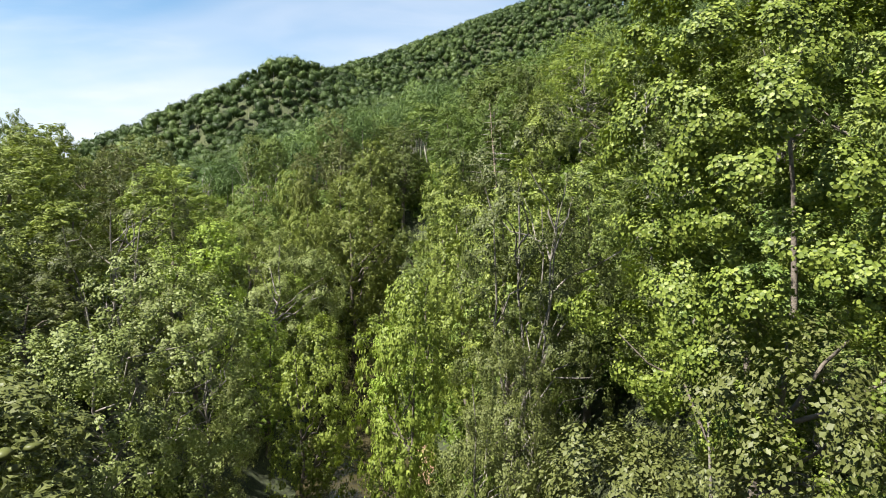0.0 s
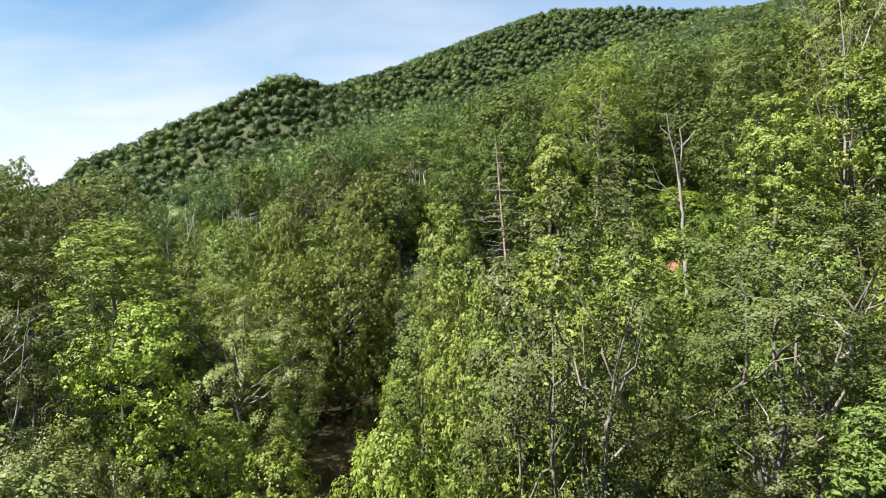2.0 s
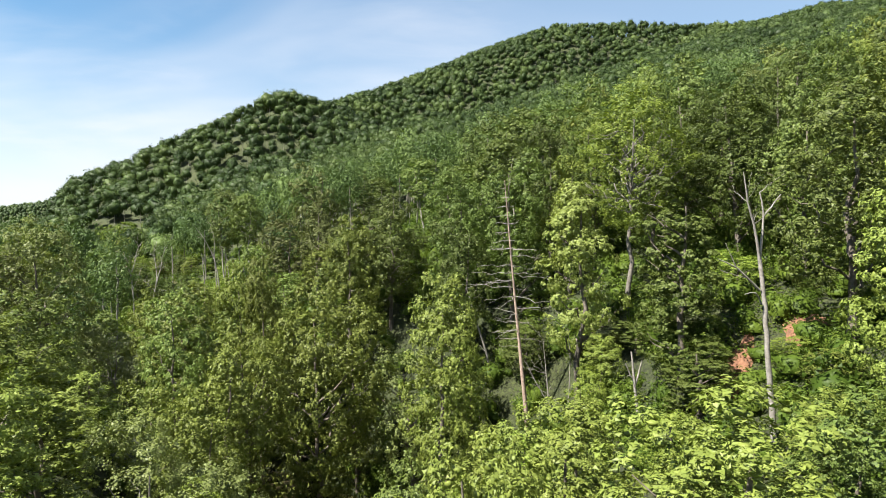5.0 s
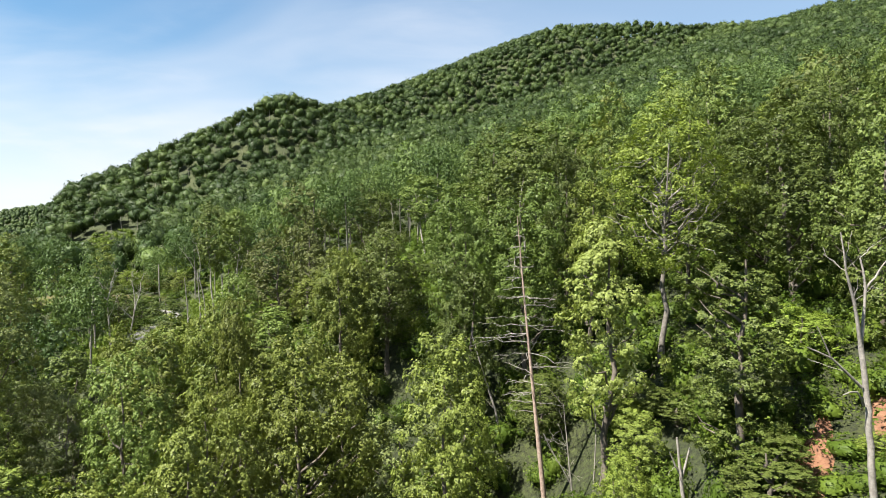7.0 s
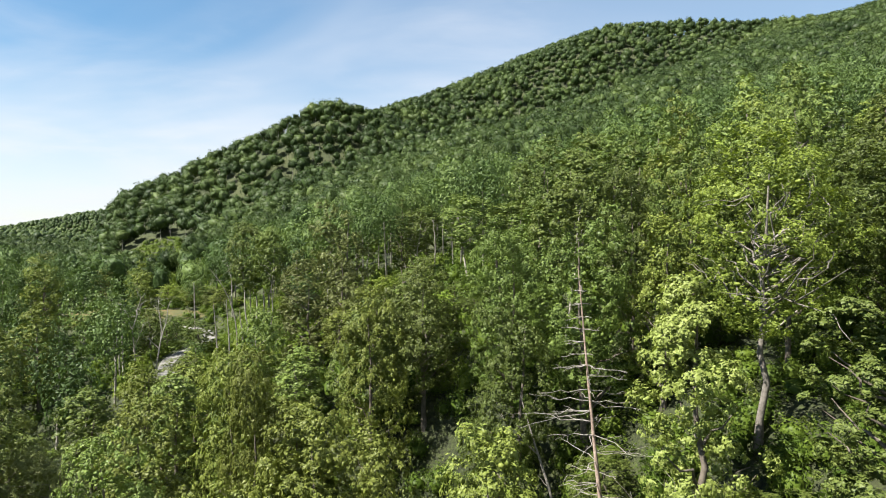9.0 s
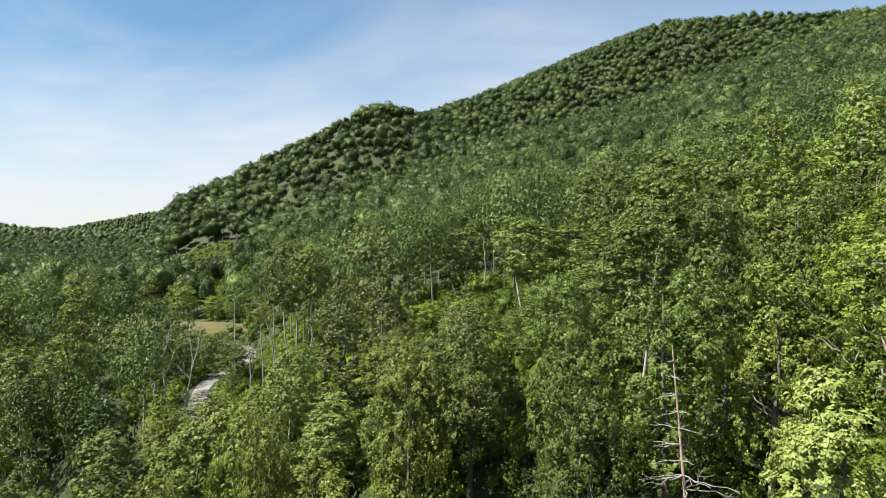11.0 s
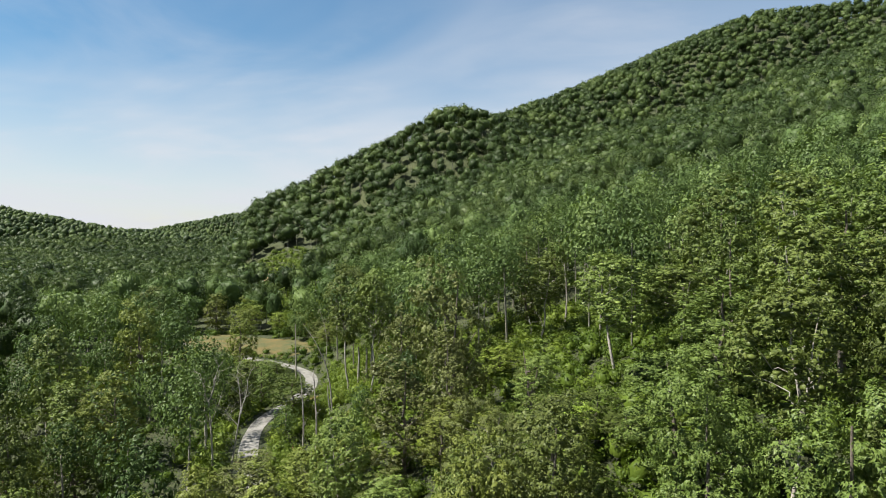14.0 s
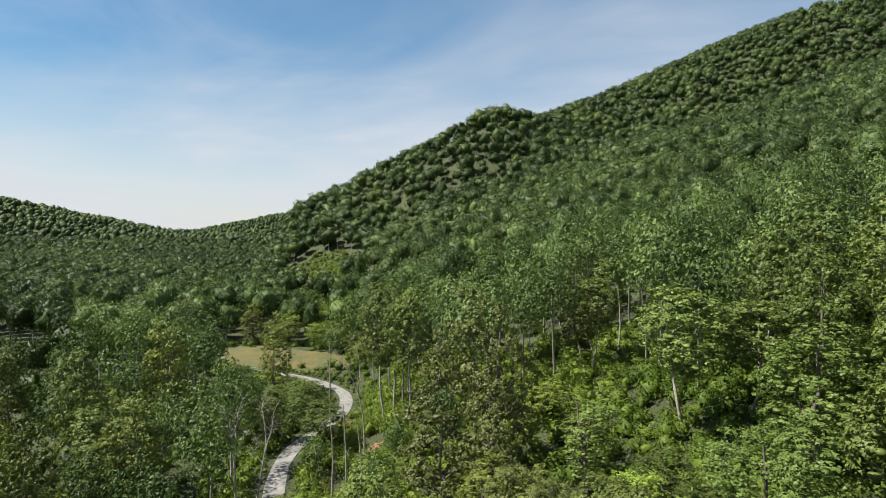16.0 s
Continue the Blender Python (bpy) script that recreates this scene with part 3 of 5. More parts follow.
def patch(name, x, y, rx, ry, turn, material, label, category, lift=0.12, seed=1, n=30):
    """An irregular bare patch that lies on the ground."""
    rng = np.random.default_rng(seed)
    ph = rng.uniform(0, 6.28, 5)
    v, f = [], []
    rings = 8
    for r in range(rings + 1):
        for a in range(n):
            t = a * 2 * math.pi / n
            k = (r / rings) * (1 + 0.16 * math.sin(2 * t + ph[0]) + 0.12 * math.sin(3 * t + ph[1]) + 0.10 * math.sin(5 * t + ph[2]) + 0.06 * math.sin(9 * t + ph[3]))
            px, py = k * rx * math.cos(t), k * ry * math.sin(t)
            c, s = math.cos(radians(turn)), math.sin(radians(turn))
            v.append((x + c * px - s * py, y + s * px + c * py, 0))
    v = np.array(v)
    edge = np.repeat(np.arange(rings + 1), n) / rings
    v[:, 2] = ground_z(v[:, 0], v[:, 1]) + lift * (1 - edge**3) + rng.normal(size=len(v)) * 0.05
    for r in range(rings):
        for a in range(n):
            b = (a + 1) % n
            f.append((r * n + a, r * n + b, (r + 1) * n + b, (r + 1) * n + a))
    return tagged(new(name, mesh_from(name, v, f, material, True)), label, category, kind="structure")


patch("meadow", -114, 233, 27, 15, 160, MEADOW, "open meadow of dry golden grass beside the road", "meadow", 0.15, 4)
patch("soil_bank", 28.4, 75.4, 2.6, 1.4, 60, SOIL, "bare red clay bank on the wooded slope", "soil bank", 0.25, 5)
patch("soil_bank", 22.9, 75.0, 3.4, 1.1, 55, SOIL, "bare red clay bank beside the dead tree", "soil bank", 0.25, 6)
patch("soil_bank", -51.2, 173.0, 1.9, 1.2, 70, SOIL, "small bare red clay scar above the road", "soil bank", 0.3, 7)
patch("soil_bank", -62.2, 185.0, 1.5, 0.9, 70, SOIL, "small bare red clay scar above the road", "soil bank", 0.3, 8)
patch("soil_bank", -54.6, 163.0, 2.2, 1.2, 70, SOIL, "small bare red clay scar above the road", "soil bank", 0.3, 13)
patch("soil_bank", -54, 150, 4.5, 1.6, 60, MEADOW, "dry grass and clay verge beside the gravel road", "verge", 0.2, 9)
patch("soil_bank", -226, 437, 2.2, 17, 32, SAND, "pale bare track cut down the foot of the hill", "track", 0.5, 10)
patch("creek_bank", -3.5, 52, 3.0, 8, 0, SAND, "muddy brown sand bank beside the creek", "creek bank", 0.3, 11)
patch("creek_bank", -5.5, 86, 2.5, 6, 0, SAND, "muddy brown sand bank beside the creek", "creek bank", 0.3, 12)


# ---- tree kinds ----
def kind_of(key, seed, H, R, crown_from, clumps, leaf_n, leaf, mat, bark=BARK, **more):
    MODELS[key] = dict(seed=seed, H=H, R=R, crown_from=crown_from, clumps=clumps, leaf_n=leaf_n, leaf=leaf, leaf_mat=LEAF[mat], bark=bark, **more)


# near kinds, with single leaves
kind_of("poplar_near", 11, 22, 5, 0.44, 170, 150000, 0.068, "poplar", BARK, blade="lobed", shape="tall", core=0, gaps=0.1, limbs=6, trunk_r=0.18)
kind_of("grey_near", 12, 18, 5.5, 0.12, 130, 52000, 0.13, "grey", BARK_GREY, shape="round", droop=0.9, core=0, gaps=0.12, trunk_r=0.17, blade="oval")
kind_of("fine_near", 13, 20, 5.5, 0.15, 170, 70000, 0.11, "dull", BARK_GREY, shape="broad", droop=0.5, limbs=16, core=0, gaps=0.16, trunk_r=0.15, stems=4, blade="oval")
kind_of("lime_near", 14, 14, 4.5, 0.1, 90, 18000, 0.19, "lime", shape="round", core=0.2, gaps=0.1, blade="oval")
kind_of("mid_near", 15, 20, 5, 0.10, 120, 17000, 0.25, "mid", shape="tall")
kind_of("oak_near", 16, 22, 8, 0.08, 190, 27000, 0.30, "mid", shape="round")
kind_of("dark_near", 17, 20, 5.5, 0.15, 120, 17000, 0.26, "dark", shape="round")
kind_of("deep_near", 21, 20, 5.5, 0.15, 130, 19000, 0.25, "deep", shape="round", limbs=5)
kind_of("ivy_near", 18, 22, 4.2, 0.0, 150, 24000, 0.24, "dark", shape="column")
kind_of("pale_near", 19, 22, 4.8, 0.25, 110, 14000, 0.26, "pale", shape="cone", gaps=0.15, core=0.2)
kind_of("thin_near", 20, 26, 7, 0.35, 130, 15000, 0.23, "lime", BARK_GREY, shape="broad", gaps=0.2, limbs=16, bare=14, core=0.2, trunk_r=0.28)
# common trees of the creek wood
kind_of("wood_a", 41, 20, 5, 0.10, 100, 11500, 0.29, "mid", shape="tall")
kind_of("wood_b", 42, 20, 5.5, 0.10, 100, 11500, 0.30, "dark", shape="round")
kind_of("wood_c", 43, 19, 5.2, 0.10, 100, 12000, 0.26, "grey", shape="round", droop=0.7)
kind_of("wood_e", 45, 18, 5.0, 0.10, 100, 12000, 0.26, "lime", shape="round")
kind_of("wood_d", 44, 20, 5.2, 0.12, 100, 11500, 0.28, "mid", shape="broad", droop=0.3)
# kinds for the middle distance, with sprays of leaves
kind_of("mid_a", 31, 20, 5, 0.10, 80, 7000, 0.34, "mid", shape="round", core=0.36)
kind_of("mid_b", 32, 20, 4.5, 0.10, 80, 7000, 0.34, "dark", shape="tall", core=0.36)
kind_of("deep_mid", 38, 20, 5, 0.08, 80, 7000, 0.34, "deep", shape="round", core=0.36)
kind_of("mid_c", 33, 20, 5, 0.18, 80, 6800, 0.34, "mid", shape="broad", core=0.36)
kind_of("mid_d", 34, 19, 4.8, 0.10, 80, 7000, 0.33, "grey", shape="round", droop=0.5, core=0.36)
kind_of("mid_e", 35, 18, 4.5, 0.10, 80, 6800, 0.33, "lime", shape="round", core=0.36)
kind_of("mid_f", 36, 22, 4.6, 0.42, 80, 6200, 0.34, "dark", BARK_PALE, shape="round", gaps=0.10, trunk_r=0.19, core=0.4)
kind_of("mid_g", 37, 22, 4.2, 0.0, 90, 7000, 0.33, "dark", shape="column", core=0.36)

# ---- trees that stand out, near to far ----
TREES = [
    # kind, x, y, top, crown radius, label
    ("poplar_near", 8.1, 14.2, 27.2, 5.4, "sunlit tulip poplar with large bright yellow-green leaves"),
    ("grey_near", 5.4, 12.0, 19.9, 4.4, "low grey-green tree below the tulip poplar"),
    ("grey_near", 11.0, 19.0, 18.5, 5.0, "low grey-green tree on the creek bank"),
    ("fine_near", 4.2, 31.0, 26.2, 5.6, "fine-leaved green tree with pale limbs over the creek"),
    ("fine_near", 12.5, 33.0, 25.8, 6.0, "fine-leaved green tree with slender trunks on the bank"),
    ("lime_near", -1.8, 33.5, 17.4, 3.2, "small yellow-green tree leaning over the creek"),
    ("grey_near", -13.2, 25.5, 20.0, 5.6, "drooping grey-green willow on the creek bank"),
    ("grey_near", -19.0, 20.0, 18.5, 5.0, "drooping grey-green willow behind the creek bank"),
    ("grey_near", -13.8, 35.5, 17.6, 4.2, "grey-green tree beside the creek"),
    ("lime_near", -8.7, 40.0, 14.0, 3.5, "low bright yellow-green tree over the creek"),
    ("fine_near", -20.0, 38.5, 23.4, 5.2, "full green tree on the creek bank"),
    ("lime_near", -19.0, 48.5, 20.0, 4.4, "bright yellow-green tree among the bank trees"),
    ("grey_near", -15.6, 60.0, 20.8, 6.6, "broad grey-green willow beside the creek"),
    ("mid_near", -25.0, 58.0, 25.2, 5.2, "full green tree on the valley floor"),
    ("grey_near", 1.8, 25.5, 16.8, 3.2, "grey-green tree leaning over the creek"),
    ("lime_near", -3.4, 46.0, 12.5, 2.8, "yellow-green shrub on the creek bank"),
    ("mid_near", -42.0, 67.0, 30.0, 6.4, "tall green tree on the valley floor"),
    ("mid_near", -33.0, 50.0, 26.0, 6.0, "tall green tree on the valley floor"),
    ("oak_near", -13.2, 94.5, 25.2, 7.8, "large round oak with glossy green leaves by the creek"),
    ("mid_near", 0.2, 83.5, 27.0, 5.0, "tall fresh-green poplar beside the creek"),
    ("lime_near", -3.5, 74.0, 11.0, 3.2, "bright green sapling on the creek bank"),
    ("pale_near", 13.4, 88.5, 36.2, 4.9, "maple with pale yellowing leaves beside the dead pine"),
    ("thin_near", 19.8, 94.0, 46.0, 7.6, "half-bare oak with thin yellow-green leaves"),
    ("ivy_near", 19.6, 77.5, 35.2, 4.2, "vine-covered tree like a tall green column"),
    ("dark_near", 29.5, 71.5, 41.5, 6.0, "tall dark green tree on the slope"),
    ("deep_near", 31.0, 92.0, 47.0, 6.2, "tall green tree on the slope"),
    ("mid_near", 25.0, 58.5, 34.5, 4.6, "green tree on the slope above the creek"),
    ("dark_near", 35.0, 54.0, 41.0, 5.4, "tall dark green tree on the slope"),
    ("deep_near", 33.5, 113.0, 48.5, 6.0, "tall green tree on the slope"),
    ("lime_near", 15.5, 91.0, 20.5, 3.4, "leafy bright green understorey tree"),
    ("deep_near", 8.8, 105.0, 41.0, 5.4, "tall green oak with dense leaves"),
    ("deep_near", 2.0, 121.0, 39.6, 6.2, "broad dull-green oak on the lower slope"),
    ("dark_near", -7.0, 114.0, 36.0, 5.0, "dense green tree at the foot of the hill"),
    ("grey_near", -14.0, 126.0, 32.4, 4.8, "grey-green tree at the foot of the hill"),
    ("mid_near", -12.0, 112.0, 33.2, 4.6, "green tree at the foot of the hill"),
    ("dark_near", -13.2, 117.0, 31.0, 5.2, "green tree at the foot of the hill"),
    ("mid_near", -25.6, 108.0, 27.4, 5.0, "rounded green tree on the valley floor"),
    ("grey_near", -37.5, 97.5, 21.2, 4.6, "pale grey-green tree on the valley floor"),
    ("mid_near", -22.0, 103.5, 28.0, 3.8, "rounded green tree on the valley floor"),
    ("deep_near", -1.0, 130.5, 31.0, 4.6, "green tree at the foot of the hill"),
    ("mid_d", -28.0, 141.5, 33.2, 5.2, "grey-green tree beside the gravel road"),
    ("mid_e", -19.6, 160.0, 31.8, 3.6, "small rounded lime-green tree on the slope"),
    ("mid_f", -3.2, 147.5, 45.2, 5.6, "tall tree with bare pale trunk on the slope"),
    ("mid_f", 3.5, 150.0, 44.0, 4.8, "tall tree with bare pale trunk on the slope"),
    ("deep_mid", 7.0, 137.0, 43.4, 5.6, "green tree on the lower slope"),
    ("deep_mid", 4.0, 175.0, 49.0, 7.0, "large dark oak on the slope"),
    ("mid_e", 19.0, 173.0, 51.5, 6.4, "sunlit yellow-green tree on the slope"),
    ("deep_mid", 25.6, 151.0, 51.4, 6.0, "dark green tree on the slope"),
    ("mid_f", -53.0, 181.5, 42.0, 5.0, "tall tree with pale bare trunk above the road"),
    ("mid_f", -46.4, 176.5, 40.2, 4.2, "tall tree with pale bare trunk above the road"),
    ("mid_f", -49.0, 184.0, 41.0, 3.8, "tall tree with pale bare trunk above the road"),
    ("mid_d", -38.0, 170.0, 37.0, 4.2, "grey-green tree above the road"),
    ("mid_g", -20.4, 191.0, 47.0, 3.6, "vine-covered tree like a green column"),
    ("mid_f", -28.2, 191.0, 44.6, 4.6, "tall tree with pale trunk on the slope"),
    ("mid_f", -16.0, 178.0, 44.0, 4.4, "tall tree with pale trunk on the slope"),
    ("mid_b", -16.3, 204.0, 46.0, 5.2, "dark green tree on the slope"),
    ("mid_c", -94.0, 173.0, 34.6, 5.2, "light green tree on the valley floor"),
    ("mid_d", -111.0, 194.0, 35.2, 5.2, "light green tree on the valley floor"),
    ("mid_b", -96.0, 156.0, 30.8, 5.6, "dark green tree on the valley floor"),
    ("mid_c", -89.6, 201.0, 32.2, 4.4, "loose-crowned tree beside the meadow"),
    ("deep_mid", -60.5, 173.0, 22.0, 4.4, "dark rounded tree inside the road bend"),
    ("lime_near", 3.0, 96.0, 18.5, 3.2, "leafy understorey tree in the shade of the poplar"),
    ("dark_near", 9.5, 98.0, 21.0, 3.6, "dark understorey tree behind the dead pine"),
    ("mid_near", 14.5, 83.0, 21.5, 2.8, "leafy green understorey tree on the bank"),
    ("dark_near", 18.5, 86.0, 22.5, 3.4, "dark understorey tree on the bank"),
    ("mid_near", 10.5, 78.0, 13.5, 2.8, "green sapling on the creek bank"),
    ("lime_near", 25.8, 72.5, 22.6, 1.8, "yellow-green shrub below the clay bank"),
    ("lime_near", 27.0, 84.0, 29.0, 3.2, "bright green understorey tree above the clay bank"),
    ("mid_near", 23.0, 62.5, 21.5, 3.0, "leafy green shrub at the foot of the dead tree"),
    ("lime_near", 12.2, 79.5, 19.0, 2.4, "bright green understorey tree in front of the dead saplings"),
    ("ivy_near", 19.2, 73.0, 22.5, 3.2, "thick curtain of vines at the foot of the slope"),
    ("mid_near", 4.2, 79.5, 14.5, 2.6, "bright green sapling on the creek bank"),
    ("mid_near", 26.3, 68.0, 23.0, 2.4, "leafy green shrub below the clay bank"),
    ("dark_near", 20.8, 81.5, 24.5, 3.0, "dark green shrub above the clay bank"),
    ("mid_b", -127.0, 166.0, 27.0, 5.2, "dark green tree beside the wide creek"),
    ("mid_a", -117.0, 150.0, 25.0, 5.0, "green tree beside the wide creek"),
    ("mid_c", -128.0, 150.0, 24.0, 5.0, "spreading green tree beside the wide creek"),
    ("mid_d", -43.0, 133.0, 21.0, 4.2, "grey-green tree beside the gravel road"),
    ("mid_a", -50.0, 133.5, 19.6, 4.2, "green tree beside the gravel road"),
    ("mid_c", -38.5, 139.5, 22.5, 3.8, "green tree beside the gravel road"),
    ("mid_b", -139.0, 171.0, 22.0, 4.6, "dark green tree beside the wide creek"),
    ("mid_a", -131.0, 251.0, 29.0, 5.0, "green tree at the far edge of the meadow"),
    ("mid_c", -119.0, 252.0, 26.0, 4.6, "spreading green tree at the far edge of the meadow"),
    ("mid_e", -107.0, 250.0, 24.0, 4.4, "yellow-green tree at the far edge of the meadow"),
    ("mid_a", -96.0, 245.0, 25.0, 4.6, "green tree at the far edge of the meadow"),
    ("mid_d", -87.0, 238.0, 24.0, 4.2, "grey-green tree at the far edge of the meadow"),
    ("mid_a", -80.0, 229.0, 24.0, 4.2, "green tree above the road bend"),
    ("mid_e", -72.0, 221.0, 22.0, 3.8, "yellow-green tree above the road bend"),
    ("mid_d", -46.5, 136.5, 21.0, 3.6, "grey-green tree at the near end of the road"),
    ("mid_b", -112.0, 141.0, 26.0, 5.2, "dark green tree beside the wide creek"),
    ("mid_a", -105.0, 146.5, 25.0, 4.8, "green tree beside the wide creek"),
    ("deep_mid", -79.0, 131.0, 24.0, 5.0, "dark green tree beside the wide creek"),
    ("deep_mid", -86.0, 138.5, 25.0, 5.2, "dark green tree beside the wide creek"),
    ("deep_mid", -74.0, 191.0, 20.5, 4.6, "dark green tree inside the road bend"),
    ("mid_b", -80.5, 199.0, 18.6, 4.4, "dark green tree inside the road bend"),
    ("mid_a", -88.5, 206.0, 17.2, 4.4, "low green tree inside the road bend"),
    ("deep_mid", -70.5, 179.0, 22.6, 3.8, "dark green tree inside the road bend"),
    ("mid_b", -69.5, 171.0, 24.0, 3.8, "dark green tree behind the grey bare trees"),
    ("mid_e", -97.0, 208.5, 17.6, 4.2, "yellow-green shrub beside the meadow"),
    ("mid_b", -106.0, 212.0, 17.2, 4.4, "low dark green tree beside the meadow"),
    ("mid_a", -114.5, 215.0, 17.4, 4.4, "low green tree beside the meadow"),
    ("mid_b", -123.0, 219.0, 18.2, 4.4, "low dark green tree beside the meadow"),
    ("mid_a", -78.0, 150.0, 27.0, 4.8, "green tree on the valley floor"),
    ("mid_b", -89.0, 152.5, 23.0, 5.2, "dark green tree on the bank of the wide creek"),
    ("deep_mid", -83.0, 147.0, 20.0, 4.6, "deep green tree on the bank of the wide creek"),
    ("mid_a", -98.0, 161.5, 24.0, 5.0, "green tree on the bank of the wide creek"),
    ("mid_e", -93.5, 149.0, 12.0, 3.6, "yellow-green shrub on the bank of the wide creek"),
]
_rng = np.random.default_rng(77)
for key, x, y, top, R, label in TREES:
    place(key, x, y, top, R, label, _rng.uniform(0, 360))

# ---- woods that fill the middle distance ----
# camera sight lines that crowns must not block: camera position, point kept visible
SIGHT_LINES = [
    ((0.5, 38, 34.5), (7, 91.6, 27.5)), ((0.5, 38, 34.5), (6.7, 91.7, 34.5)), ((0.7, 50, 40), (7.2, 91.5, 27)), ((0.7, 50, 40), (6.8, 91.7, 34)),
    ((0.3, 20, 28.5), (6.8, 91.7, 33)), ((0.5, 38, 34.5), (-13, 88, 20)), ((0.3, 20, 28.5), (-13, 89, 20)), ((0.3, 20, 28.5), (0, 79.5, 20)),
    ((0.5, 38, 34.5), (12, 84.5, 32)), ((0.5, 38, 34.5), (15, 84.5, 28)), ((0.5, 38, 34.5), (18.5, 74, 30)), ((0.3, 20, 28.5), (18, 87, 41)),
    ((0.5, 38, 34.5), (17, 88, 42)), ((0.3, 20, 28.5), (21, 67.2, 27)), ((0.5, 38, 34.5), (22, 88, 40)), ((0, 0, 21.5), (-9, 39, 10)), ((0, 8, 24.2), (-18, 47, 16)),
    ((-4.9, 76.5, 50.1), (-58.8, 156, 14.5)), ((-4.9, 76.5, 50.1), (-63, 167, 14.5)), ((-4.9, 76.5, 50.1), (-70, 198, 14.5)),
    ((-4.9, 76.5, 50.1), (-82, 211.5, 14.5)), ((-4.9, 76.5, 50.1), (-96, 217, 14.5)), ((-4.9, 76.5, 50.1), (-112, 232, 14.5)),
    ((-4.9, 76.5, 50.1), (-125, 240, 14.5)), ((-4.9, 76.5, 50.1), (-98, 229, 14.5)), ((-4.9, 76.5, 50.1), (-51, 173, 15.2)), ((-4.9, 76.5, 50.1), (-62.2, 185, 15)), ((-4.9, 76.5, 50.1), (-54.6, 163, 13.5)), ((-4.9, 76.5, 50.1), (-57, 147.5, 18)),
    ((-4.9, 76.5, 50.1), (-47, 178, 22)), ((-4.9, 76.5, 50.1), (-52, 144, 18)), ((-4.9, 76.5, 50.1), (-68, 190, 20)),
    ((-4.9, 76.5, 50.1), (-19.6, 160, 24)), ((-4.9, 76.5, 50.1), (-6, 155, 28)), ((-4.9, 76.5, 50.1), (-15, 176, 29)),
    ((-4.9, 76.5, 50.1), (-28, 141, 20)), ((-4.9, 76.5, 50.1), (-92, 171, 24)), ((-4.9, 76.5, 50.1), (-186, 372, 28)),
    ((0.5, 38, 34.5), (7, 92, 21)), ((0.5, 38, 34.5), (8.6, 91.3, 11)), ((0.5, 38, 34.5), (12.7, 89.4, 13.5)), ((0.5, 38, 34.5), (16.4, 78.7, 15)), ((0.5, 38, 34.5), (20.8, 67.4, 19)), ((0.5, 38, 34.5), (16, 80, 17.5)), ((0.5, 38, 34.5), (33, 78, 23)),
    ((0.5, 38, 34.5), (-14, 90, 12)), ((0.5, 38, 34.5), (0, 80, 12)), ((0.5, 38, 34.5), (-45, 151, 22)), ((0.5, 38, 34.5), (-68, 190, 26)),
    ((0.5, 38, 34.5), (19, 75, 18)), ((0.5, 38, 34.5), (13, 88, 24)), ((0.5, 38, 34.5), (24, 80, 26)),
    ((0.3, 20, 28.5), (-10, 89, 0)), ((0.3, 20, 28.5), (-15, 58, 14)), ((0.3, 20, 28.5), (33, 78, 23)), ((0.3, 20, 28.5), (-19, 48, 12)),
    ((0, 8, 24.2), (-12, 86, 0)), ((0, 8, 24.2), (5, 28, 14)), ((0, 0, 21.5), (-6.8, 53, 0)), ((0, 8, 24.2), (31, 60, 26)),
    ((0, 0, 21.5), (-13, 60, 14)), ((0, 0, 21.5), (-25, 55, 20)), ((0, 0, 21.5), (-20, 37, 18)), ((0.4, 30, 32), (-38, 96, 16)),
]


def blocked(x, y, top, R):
    """Whether a crown here would block one of the camera's sight lines."""
    for a, b in SIGHT_LINES:
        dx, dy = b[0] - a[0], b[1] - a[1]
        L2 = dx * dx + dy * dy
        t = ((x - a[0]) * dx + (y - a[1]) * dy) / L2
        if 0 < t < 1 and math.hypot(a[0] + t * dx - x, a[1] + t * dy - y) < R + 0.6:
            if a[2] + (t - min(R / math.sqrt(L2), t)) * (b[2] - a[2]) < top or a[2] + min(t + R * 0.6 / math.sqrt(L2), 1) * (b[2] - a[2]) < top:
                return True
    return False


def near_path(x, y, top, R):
    """Whether a crown would come too near the camera's path above the creek."""
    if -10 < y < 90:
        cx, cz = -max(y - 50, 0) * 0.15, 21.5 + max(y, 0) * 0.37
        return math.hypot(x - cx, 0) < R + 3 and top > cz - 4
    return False


